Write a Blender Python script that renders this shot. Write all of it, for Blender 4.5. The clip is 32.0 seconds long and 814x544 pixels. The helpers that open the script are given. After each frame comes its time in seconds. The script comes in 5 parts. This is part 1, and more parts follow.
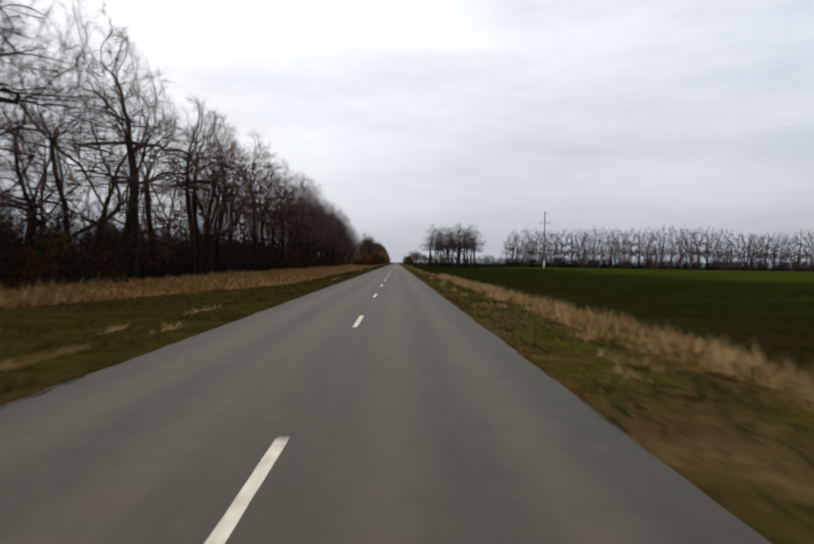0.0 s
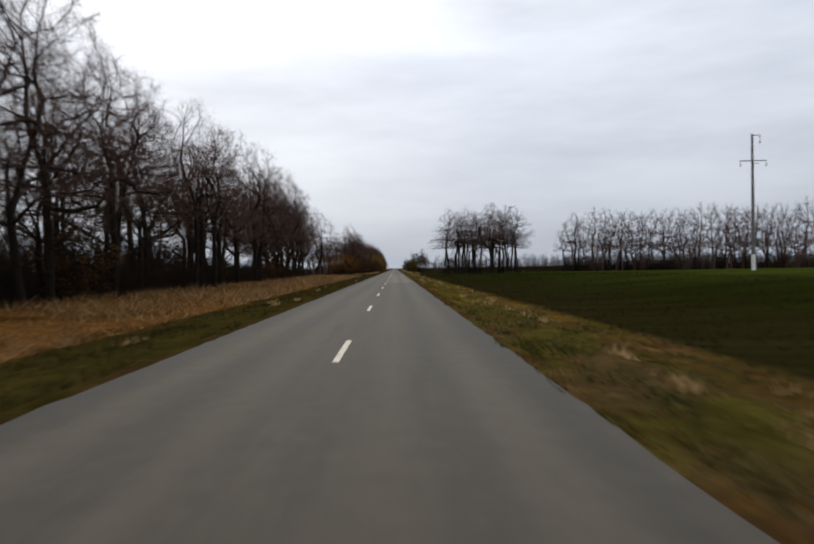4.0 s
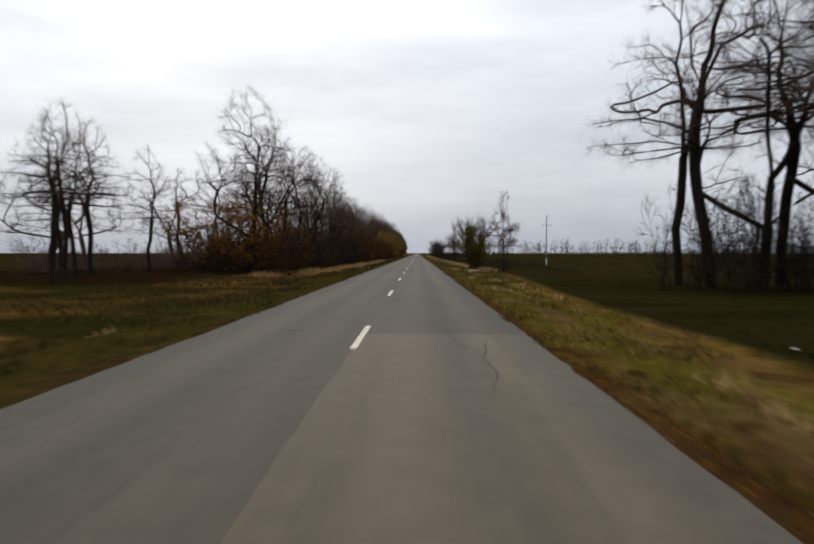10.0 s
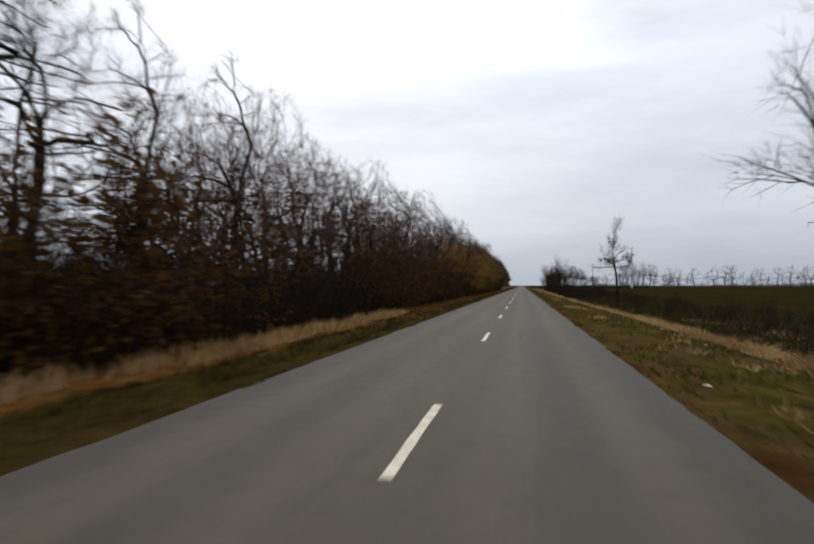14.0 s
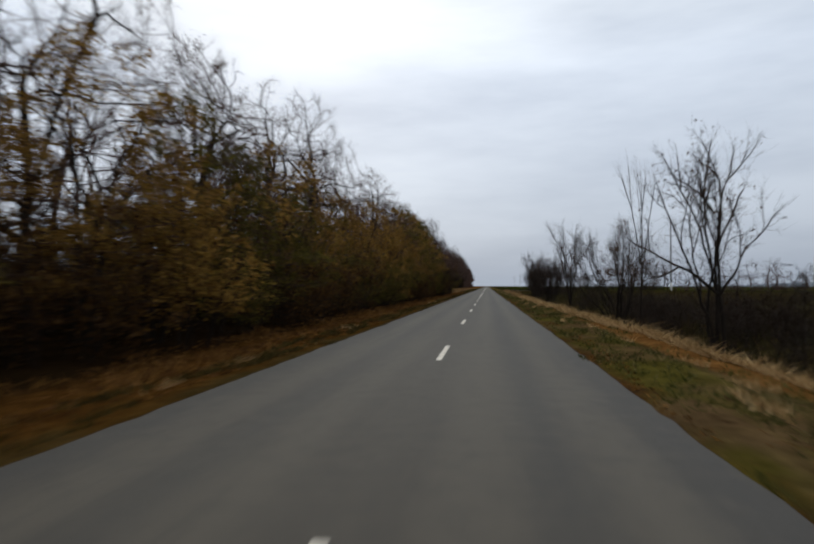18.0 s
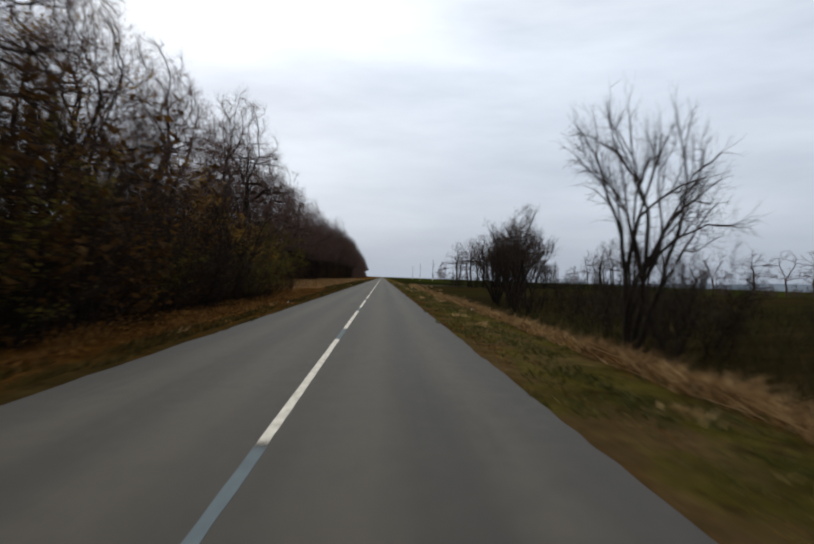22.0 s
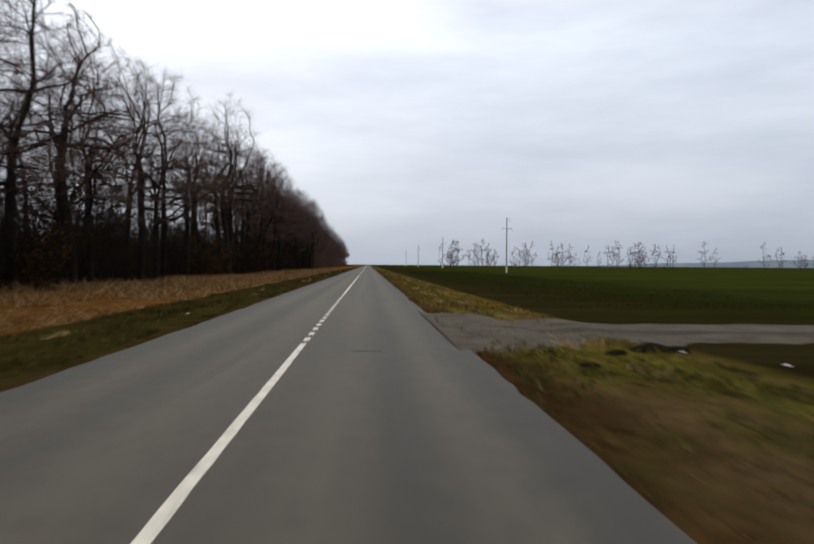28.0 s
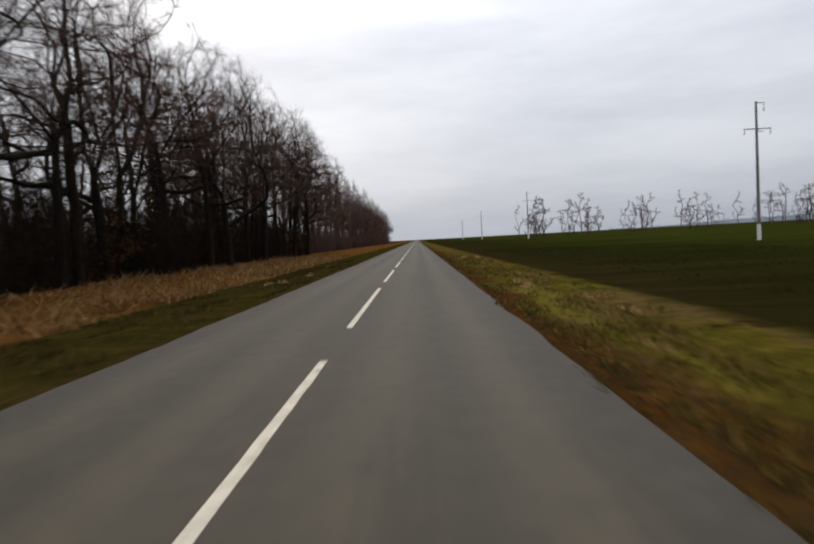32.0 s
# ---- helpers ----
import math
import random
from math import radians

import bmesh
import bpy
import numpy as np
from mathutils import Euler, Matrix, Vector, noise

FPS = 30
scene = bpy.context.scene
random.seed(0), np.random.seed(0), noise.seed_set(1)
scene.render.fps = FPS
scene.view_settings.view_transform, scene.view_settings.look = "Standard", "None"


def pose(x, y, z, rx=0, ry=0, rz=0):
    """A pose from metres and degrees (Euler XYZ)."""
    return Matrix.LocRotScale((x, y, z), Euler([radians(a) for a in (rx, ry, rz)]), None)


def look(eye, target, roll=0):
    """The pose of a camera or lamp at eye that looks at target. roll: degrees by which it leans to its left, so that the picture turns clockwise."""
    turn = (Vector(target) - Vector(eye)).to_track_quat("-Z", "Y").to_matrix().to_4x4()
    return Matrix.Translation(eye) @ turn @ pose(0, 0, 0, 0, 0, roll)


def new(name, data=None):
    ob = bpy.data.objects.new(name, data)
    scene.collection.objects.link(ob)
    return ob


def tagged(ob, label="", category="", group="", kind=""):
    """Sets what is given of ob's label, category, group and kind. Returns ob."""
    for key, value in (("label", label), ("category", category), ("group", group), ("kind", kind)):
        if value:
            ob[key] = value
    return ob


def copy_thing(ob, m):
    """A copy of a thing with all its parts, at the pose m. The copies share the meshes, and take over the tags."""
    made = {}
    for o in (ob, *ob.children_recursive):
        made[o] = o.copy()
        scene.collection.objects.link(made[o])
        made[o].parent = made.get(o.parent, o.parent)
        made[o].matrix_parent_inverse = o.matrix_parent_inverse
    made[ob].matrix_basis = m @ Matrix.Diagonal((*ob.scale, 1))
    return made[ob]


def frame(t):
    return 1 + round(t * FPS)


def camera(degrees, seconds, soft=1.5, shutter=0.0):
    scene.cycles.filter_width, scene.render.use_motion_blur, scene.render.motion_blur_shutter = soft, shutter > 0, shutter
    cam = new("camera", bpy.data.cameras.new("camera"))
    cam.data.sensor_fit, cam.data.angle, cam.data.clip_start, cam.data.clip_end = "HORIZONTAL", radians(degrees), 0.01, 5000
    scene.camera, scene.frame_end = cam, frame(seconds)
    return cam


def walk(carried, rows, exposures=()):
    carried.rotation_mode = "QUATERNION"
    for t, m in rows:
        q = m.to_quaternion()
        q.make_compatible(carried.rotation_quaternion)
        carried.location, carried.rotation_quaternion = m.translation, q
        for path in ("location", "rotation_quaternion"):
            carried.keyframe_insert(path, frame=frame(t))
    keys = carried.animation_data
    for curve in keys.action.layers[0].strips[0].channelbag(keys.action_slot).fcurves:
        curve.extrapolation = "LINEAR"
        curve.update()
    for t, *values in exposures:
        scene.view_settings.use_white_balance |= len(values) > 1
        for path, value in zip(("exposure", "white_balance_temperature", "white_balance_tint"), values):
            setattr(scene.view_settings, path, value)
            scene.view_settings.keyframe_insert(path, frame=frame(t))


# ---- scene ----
# camera: a car driving along the road at about 22 m/s, the eye 1.46 m above the asphalt
cam = camera(65.2, 32.0, soft=2.1, shutter=0.3)
PATH = [
    (0.0, 0.91, 0.10, 1.46, -0.93, -0.87, -0.89),
    (0.5, 0.92, 10.92, 1.46, -0.66, -1.20, 2.91),
    (1.0, 0.94, 21.74, 1.46, -1.00, -0.02, 2.81),
    (1.5, 0.91, 33.07, 1.46, -2.67, -1.71, 1.57),
    (2.0, 0.89, 44.40, 1.46, -2.74, -0.50, 0.03),
    (2.5, 0.91, 55.34, 1.46, -3.33, -0.31, -1.17),
    (3.0, 0.94, 66.28, 1.46, -2.63, -0.42, -0.37),
    (3.5, 0.95, 77.28, 1.46, -1.63, -0.22, 0.33),
    (5.5, 1.01, 121.28, 1.46, -0.47, -1.10, 1.50),
    (6.0, 1.02, 132.28, 1.46, -0.97, -0.80, 1.80),
    (6.5, 1.00, 143.28, 1.46, -1.16, -1.64, 1.50),
    (7.0, 0.98, 154.28, 1.46, -0.75, -1.59, 0.91),
    (7.5, 0.97, 164.99, 1.46, -1.16, -2.09, 1.25),
    (8.0, 0.96, 175.71, 1.46, -1.07, -1.70, 0.89),
    (8.5, 0.95, 187.19, 1.46, -0.95, -2.39, 0.22),
    (9.0, 0.95, 198.67, 1.46, 0.48, -1.18, 0.46),
    (9.5, 0.99, 209.73, 1.46, 1.35, -1.05, 0.77),
    (10.0, 0.98, 220.62, 1.46, 0.95, -1.72, 0.00),
    (10.5, 0.97, 231.69, 1.46, 1.36, -0.45, 0.41),
    (11.0, 0.95, 242.77, 1.46, -1.63, -2.39, 2.11),
    (11.5, 0.93, 254.07, 1.46, -2.22, -2.54, 1.38),
    (12.0, 0.90, 265.36, 1.46, -1.61, -2.59, -1.06),
    (12.5, 0.91, 276.47, 1.46, -1.89, -4.10, -0.61),
    (13.0, 0.92, 287.57, 1.46, 0.42, -2.20, 0.83),
    (13.5, 1.02, 298.51, 1.46, 11.53, 0.46, 2.51),
    (14.0, 1.02, 309.53, 1.46, 10.28, 1.20, 0.00),
    (14.5, 1.03, 320.60, 1.46, 8.38, -0.80, -1.00),
    (16.5, 1.04, 364.89, 1.46, 9.45, 0.45, 2.15),
    (17.0, 0.98, 375.93, 1.46, 10.78, -0.07, -0.78),
    (17.5, 0.97, 386.83, 1.46, 11.03, 0.44, -3.68),
    (18.0, 0.95, 397.72, 1.46, 7.18, 1.25, -0.08),
    (18.5, 0.91, 408.82, 1.46, 2.88, 0.64, -1.14),
    (19.0, 0.88, 419.92, 1.46, 2.08, 0.74, -3.61),
    (19.5, 0.91, 430.68, 1.46, 2.34, 0.54, -0.02),
    (20.0, 0.98, 441.54, 1.46, 2.69, -0.84, 0.17),
    (20.5, 1.02, 452.43, 1.46, 3.45, 2.45, 0.81),
    (21.0, 1.06, 463.32, 1.46, 3.60, 1.05, 2.35),
    (21.5, 1.02, 474.54, 1.46, 0.30, 0.73, 1.04),
    (22.0, 0.97, 485.75, 1.46, -2.21, 0.50, -2.06),
    (22.5, 0.98, 496.60, 1.46, -1.81, 1.10, -0.73),
    (23.0, 0.98, 507.45, 1.46, 0.09, 0.79, 0.39),
    (23.5, 1.01, 518.70, 1.46, -0.69, -3.28, -1.25),
    (24.0, 1.01, 529.67, 1.46, -2.08, -1.62, 1.23),
    (24.5, 1.07, 540.71, 1.46, -2.20, -1.40, -0.42),
    (25.0, 1.12, 551.76, 1.46, -2.91, -2.08, -0.37),
    (25.5, 1.15, 562.76, 1.46, -0.69, -1.49, -0.08),
    (27.5, 1.26, 606.75, 1.46, -2.31, -2.20, 3.05),
    (28.0, 1.17, 617.75, 1.46, -3.49, -0.66, -0.42),
    (28.5, 1.08, 628.76, 1.46, -2.44, -0.04, 1.30),
    (29.0, 0.93, 639.72, 1.46, -2.22, -1.44, 0.38),
    (29.5, 1.00, 650.78, 1.46, -1.79, -0.56, -0.76),
    (30.0, 1.00, 661.79, 1.46, -0.78, -1.70, 0.88),
    (30.5, 1.07, 672.80, 1.46, -1.06, -0.41, 0.56),
    (31.0, 1.15, 683.82, 1.46, 0.05, -1.92, -0.76),
    (31.5, 1.20, 694.81, 1.46, 0.53, -2.04, 1.10),
    (32.0, 1.25, 705.80, 1.46, 0.91, -2.86, 3.05),
]
# the camera's own exposure and white balance drift a little on the way
EXPOSURES = [(0.0, 0.0, 6600, 10), (3.0, 0.0, 6500, 10), (5.3, -0.14, 6450, 10), (6.1, -0.18, 6450, 10), (7.0, 0.0, 6550, 10), (9.0, 0.0, 6700, 10), (12.0, -0.06, 6550, 10), (14.0, 0.0, 6500, 10), (17.0, -0.16, 6350, 9), (18.0, -0.22, 6200, 8), (20.0, -0.12, 6220, 7), (23.0, -0.08, 6300, 9), (25.0, -0.06, 6250, 9),
             (28.0, 0.0, 6350, 10), (29.5, 0.05, 6700, 11), (32.0, 0.0, 6700, 11)]
walk(cam, [(t, pose(x, y, z, 90 + pitch, roll, yaw)) for t, x, y, z, yaw, pitch, roll in PATH], EXPOSURES)

# ---- world and light: an overcast late-autumn day ----
world = bpy.data.worlds.new("overcast_sky")
scene.world = world
world.use_nodes = True
wt = world.node_tree
wt.nodes.clear()


def wnode(kind, **values):
    n = wt.nodes.new(kind)
    for key, value in values.items():
        n.inputs[key].default_value = value
    return n


w_out = wnode("ShaderNodeOutputWorld")
w_bg = wnode("ShaderNodeBackground", Strength=1.05)
w_sky = wt.nodes.new("ShaderNodeTexSky")
w_sky.sky_type, w_sky.sun_disc = "NISHITA", False
w_sky.sun_elevation, w_sky.sun_rotation = radians(32), radians(-20)
w_sky.air_density, w_sky.dust_density = 1.0, 4.0
w_dim = wnode("ShaderNodeVectorMath")
w_dim.operation = "SCALE"
w_dim.inputs["Scale"].default_value = 0.10
w_co = wnode("ShaderNodeTexCoord")
w_sep = wnode("ShaderNodeSeparateXYZ")
w_map = wnode("ShaderNodeMapping")
w_map.inputs["Scale"].default_value = (1.1, 1.1, 5.0)
w_noise = wnode("ShaderNodeTexNoise", Scale=1.6, Detail=5.0, Roughness=0.55)
w_ramp = wt.nodes.new("ShaderNodeValToRGB")
w_ramp.color_ramp.elements[0].position, w_ramp.color_ramp.elements[1].position = 0.36, 0.66
w_ramp.color_ramp.elements[0].color = (0.56, 0.62, 0.73, 1)
w_ramp.color_ramp.elements[1].color = (0.78, 0.84, 0.94, 1)
# the cloud sheet is brightest high up, thinner light near the horizon
w_up = wt.nodes.new("ShaderNodeValToRGB")
w_up.color_ramp.elements[0].position, w_up.color_ramp.elements[1].position = 0.0, 0.32
w_up.color_ramp.elements[0].color = (0.68, 0.685, 0.695, 1)
w_up.color_ramp.elements[1].color = (1.30, 1.27, 1.23, 1)
zenith = w_up.color_ramp.elements.new(0.75)
zenith.color = (1.62, 1.48, 1.24, 1)
w_mul = wt.nodes.new("ShaderNodeMix")
w_mul.data_type, w_mul.blend_type = "RGBA", "MULTIPLY"
w_mul.inputs[0].default_value = 1.0
w_mix = wt.nodes.new("ShaderNodeMix")
w_mix.data_type = "RGBA"
w_mix.inputs[0].default_value = 0.94
wl = wt.links.new
wl(w_co.outputs["Generated"], w_map.inputs["Vector"])
wl(w_map.outputs["Vector"], w_noise.inputs["Vector"])
wl(w_co.outputs["Generated"], w_sep.inputs[0])
wl(w_sep.outputs["Z"], w_up.inputs[0])
wl(w_noise.outputs[0], w_ramp.inputs[0])
wl(w_ramp.outputs[0], w_mul.inputs[6])
wl(w_up.outputs[0], w_mul.inputs[7])
wl(w_sky.outputs[0], w_dim.inputs[0])
wl(w_dim.outputs[0], w_mix.inputs[6])
wl(w_mul.outputs[2], w_mix.inputs[7])
w_side = wt.nodes.new("ShaderNodeMapRange")
w_side.inputs[1].default_value, w_side.inputs[2].default_value, w_side.inputs[3].default_value, w_side.inputs[4].default_value = -0.1, 0.7, 1.0, 0.86
w_tone = wnode("ShaderNodeVectorMath")
w_tone.operation = "SCALE"
wl(w_sep.outputs["X"], w_side.inputs[0])
wl(w_mix.outputs[2], w_tone.inputs[0])
wl(w_side.outputs[0], w_tone.inputs["Scale"])
wl(w_tone.outputs[0], w_bg.inputs["Color"])
wl(w_bg.outputs[0], w_out.inputs[0])

sun = new("sun", bpy.data.lights.new("sun", "SUN"))
sun.data.energy, sun.data.angle, sun.data.color = 0.5, radians(25), (1.0, 0.96, 0.9)
sun.matrix_world = look((0, 0, 60), (20, -55, 0))

# ---- materials ----
class Nodes:
    """A small builder for one node material."""

    def __init__(self, name, rough=0.9, spec=0.25):
        self.m = bpy.data.materials.new(name)
        self.m.use_nodes = True
        self.t = self.m.node_tree
        self.b = self.t.nodes["Principled BSDF"]
        self.b.inputs["Roughness"].default_value = rough
        self.b.inputs["Specular IOR Level"].default_value = spec
        self.geo = self.t.nodes.new("ShaderNodeNewGeometry")
        self.pos = self.geo.outputs["Position"]

    def link(self, a, b):
        self.t.links.new(a, b)

    def put(self, socket, value):
        if isinstance(value, bpy.types.NodeSocket):
            self.link(value, socket)
        elif isinstance(value, tuple) and len(value) == 3 and socket.type == "RGBA":
            socket.default_value = (*value, 1)
        else:
            socket.default_value = value

    def noise(self, scale, detail=4.0, rough=0.6, stretch=None, vec=None):
        n = self.t.nodes.new("ShaderNodeTexNoise")
        n.inputs["Scale"].default_value = scale
        n.inputs["Detail"].default_value = detail
        n.inputs["Roughness"].default_value = rough
        vec = vec or self.pos
        if stretch:
            mp = self.t.nodes.new("ShaderNodeMapping")
            mp.inputs["Scale"].default_value = stretch
            self.link(vec, mp.inputs["Vector"])
            vec = mp.outputs["Vector"]
        self.link(vec, n.inputs["Vector"])
        return n.outputs[0]

    def ramp(self, fac, stops):
        r = self.t.nodes.new("ShaderNodeValToRGB")
        els = r.color_ramp.elements
        while len(els) < len(stops):
            els.new(0.5)
        for e, (p, c) in zip(els, stops):
            e.position = p
            e.color = (*c, 1) if isinstance(c, tuple) else (c, c, c, 1)
        self.put(r.inputs[0], fac)
        return r.outputs[0]

    def math(self, op, a, b=0.0, clamp=False):
        n = self.t.nodes.new("ShaderNodeMath")
        n.operation, n.use_clamp = op, clamp
        self.put(n.inputs[0], a)
        self.put(n.inputs[1], b)
        return n.outputs[0]

    def mix(self, fac, a, b, blend="MIX"):
        n = self.t.nodes.new("ShaderNodeMix")
        n.data_type, n.blend_type = "RGBA", blend
        self.put(n.inputs[0], fac)
        self.put(n.inputs[6], a)
        self.put(n.inputs[7], b)
        return n.outputs[2]

    def span(self, v, a0, a1):
        """0 below a0, 1 above a1."""
        n = self.t.nodes.new("ShaderNodeMapRange")
        n.interpolation_type = "SMOOTHSTEP"
        self.put(n.inputs[0], v)
        n.inputs[1].default_value, n.inputs[2].default_value = a0, a1
        return n.outputs[0]

    def xyz(self):
        s = self.t.nodes.new("ShaderNodeSeparateXYZ")
        self.link(self.pos, s.inputs[0])
        return s.outputs

    def bump(self, height, strength=0.4, dist=0.05):
        n = self.t.nodes.new("ShaderNodeBump")
        n.inputs["Strength"].default_value, n.inputs["Distance"].default_value = strength, dist
        self.link(height, n.inputs["Height"])
        self.link(n.outputs[0], self.b.inputs["Normal"])

    def done(self, colour):
        self.put(self.b.inputs["Base Color"], colour)
        return self.m


def asphalt(name, tone, warm):
    k = Nodes(name, 0.76, 0.32)
    x, y, z = k.xyz()
    lo = tuple(tone * c for c in (0.77 * warm, 0.72, 0.60 / warm))
    hi = tuple(tone * c for c in (1.27 * warm, 1.20, 1.0 / warm))
    streak = k.noise(0.55, 5, 0.6, (1.6, 0.06, 1))
    patch = k.noise(0.12, 4, 0.6, (1.5, 0.5, 1))
    col = k.ramp(k.math("ADD", k.math("MULTIPLY", streak, 0.6), k.math("MULTIPLY", patch, 0.4)), [(0.36, lo), (0.62, hi)])
    # the wheel tracks are polished lighter, the strips between them carry oil
    for cx in (-2.05, -0.75, 0.85, 2.1):
        d = k.math("ABSOLUTE", k.math("SUBTRACT", x, cx))
        col = k.mix(k.math("MULTIPLY", k.span(d, 0.50, 0.0), 0.55), col, tuple(tone * c * 1.45 for c in (1.06 * warm, 1, 0.82 / warm)))
    for cx in (1.5, -1.4):
        d = k.math("ABSOLUTE", k.math("SUBTRACT", x, cx))
        col = k.mix(k.math("MULTIPLY", k.span(d, 0.42, 0.0), 0.45), col, tuple(tone * c * 0.62 for c in (1.08, 1, 0.86)))
    edge = k.span(k.math("ADD", k.math("ABSOLUTE", x), k.math("MULTIPLY", k.noise(0.8, 4), 0.9)), 2.45, 3.3)
    col = k.mix(k.math("MULTIPLY", edge, 0.7), col, tuple(tone * c * 0.62 for c in (1.1, 1, 0.9)))
    grit = k.noise(160, 3, 0.7)
    col = k.mix(k.math("MULTIPLY", k.span(grit, 0.52, 0.75), 0.35), col, tuple(tone * 2.0 * c for c in (1.12, 1, 0.80)))
    stain = k.noise(0.9, 5, 0.65, (1.6, 0.10, 1))
    col = k.mix(k.math("MULTIPLY", k.span(stain, 0.52, 0.70), 0.48), col, tuple(tone * c * 0.60 for c in (1.14, 1, 0.82)))
    col = k.mix(k.math("MULTIPLY", k.span(stain, 0.46, 0.28), 0.30), col, tuple(tone * c * 1.40 for c in (1.22, 1, 0.72)))
    mot = k.noise(3.2, 5, 0.7)
    col = k.mix(k.math("MULTIPLY", k.span(mot, 0.48, 0.70), 0.42), col, tuple(tone * c * 0.62 for c in (1.14, 1, 0.82)))
    col = k.mix(k.math("MULTIPLY", k.span(mot, 0.50, 0.30), 0.32), col, tuple(tone * c * 1.5 for c in (1.22, 1, 0.72)))
    # an older course along the middle stretch, darkened further to stand for dimmer exposure
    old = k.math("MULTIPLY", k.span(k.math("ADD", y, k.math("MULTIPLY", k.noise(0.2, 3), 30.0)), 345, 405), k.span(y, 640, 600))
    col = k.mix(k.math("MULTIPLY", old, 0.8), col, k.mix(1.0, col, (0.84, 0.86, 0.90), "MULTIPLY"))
    k.bump(k.math("ADD", k.math("MULTIPLY", grit, 0.6), k.noise(14, 3)), 0.35, 0.01)
    return k.done(col)


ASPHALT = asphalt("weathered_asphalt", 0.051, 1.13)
ASPHALT_NEW = asphalt("lighter_asphalt_overlay", 0.076, 1.20)
ASPHALT_DARK = asphalt("dark_asphalt_patch", 0.050, 1.15)


def ground_material():
    """Verges, dry strips, fields and belt floors, by where they lie along and across the road."""
    k = Nodes("earth_grass_and_fields", 1.0, 0.0)
    x, y, z = k.xyz()
    wob = k.math("MULTIPLY", k.math("SUBTRACT", k.noise(0.35, 4), 0.5), 3.0)
    fine = k.math("MULTIPLY", k.math("SUBTRACT", k.noise(1.7, 4), 0.5), 1.4)
    xw = k.math("ADD", x, k.math("ADD", wob, fine))
    mott = k.noise(0.9, 6, 0.65)
    tuft = k.noise(5.0, 5, 0.7)
    big = k.noise(0.05, 3)
    both = k.math("ADD", k.math("MULTIPLY", mott, 0.5), k.math("MULTIPLY", tuft, 0.5))
    later = k.math("MAXIMUM", k.span(y, 130, 95), k.math("MULTIPLY", k.span(y, 246, 275), k.span(y, 631, 621)))
    soil = k.ramp(both, [(0.35, (0.0262, 0.0160, 0.0084)), (0.65, (0.0744, 0.0448, 0.0224))])
    grass = k.ramp(both, [(0.32, (0.0330, 0.0300, 0.0066)), (0.52, (0.0850, 0.0720, 0.0140)), (0.70, (0.1700, 0.1300, 0.0310))])
    tan = k.ramp(both, [(0.34, (0.0898, 0.0567, 0.0330)), (0.6, (0.2052, 0.1312, 0.0858)), (0.75, (0.3334, 0.2205, 0.1650))])
    grass = k.mix(k.math("MULTIPLY", k.span(k.noise(0.32, 4, 0.6, (1.0, 0.45, 1)), 0.48, 0.62), k.math("ADD", 0.35, k.math("MULTIPLY", later, 0.35))), grass, tan)
    grass = k.mix(k.math("MULTIPLY", k.span(k.noise(0.75, 4, 0.6, (1.0, 0.6, 1)), 0.57, 0.70), 0.6), grass, soil)
    band = k.noise(1.1, 4, 0.6, (1.0, 0.09, 1))
    grass = k.mix(k.math("MULTIPLY", k.span(band, 0.54, 0.66), 0.65), grass, k.mix(0.5, soil, tan))
    grass = k.mix(k.math("MULTIPLY", k.span(band, 0.46, 0.36), 0.55), grass, (0.17, 0.155, 0.030))
    worn = k.ramp(both, [(0.32, (0.0180, 0.0150, 0.0050)), (0.52, (0.0460, 0.0415, 0.0112)), (0.70, (0.1000, 0.0800, 0.0250))])
    grass = k.mix(k.math("MULTIPLY", later, 0.65), grass, worn)
    grass = k.mix(k.math("MULTIPLY", k.math("MULTIPLY", later, k.span(k.noise(0.55, 4, 0.6, (1.0, 0.5, 1)), 0.44, 0.60)), 0.60), grass, k.mix(0.35, soil, tan))
    spots = k.span(k.noise(1.3, 3, 0.55, (1.0, 0.55, 1)), 0.60, 0.68)
    grass = k.mix(k.math("MULTIPLY", spots, 0.8), grass, k.mix(1.0, soil, (0.55, 0.55, 0.55), "MULTIPLY"))
    dry = k.ramp(both, [(0.32, (0.0560, 0.0270, 0.0085)), (0.52, (0.1487, 0.0736, 0.0240)), (0.70, (0.2700, 0.1480, 0.0540))])
    dry = k.mix(k.math("MULTIPLY", k.span(k.noise(0.45, 4, 0.6, (1.0, 0.35, 1)), 0.50, 0.62), 0.75), dry, k.mix(1.0, dry, (0.34, 0.32, 0.28), "MULTIPLY"))
    litter = k.ramp(both, [(0.34, (0.0200, 0.0094, 0.0034)), (0.52, (0.0680, 0.0320, 0.0085)), (0.70, (0.1480, 0.0760, 0.0200))])
    rowx = k.math("SINE", k.math("MULTIPLY", k.math("ADD", y, k.math("MULTIPLY", x, 0.10)), 1.2))
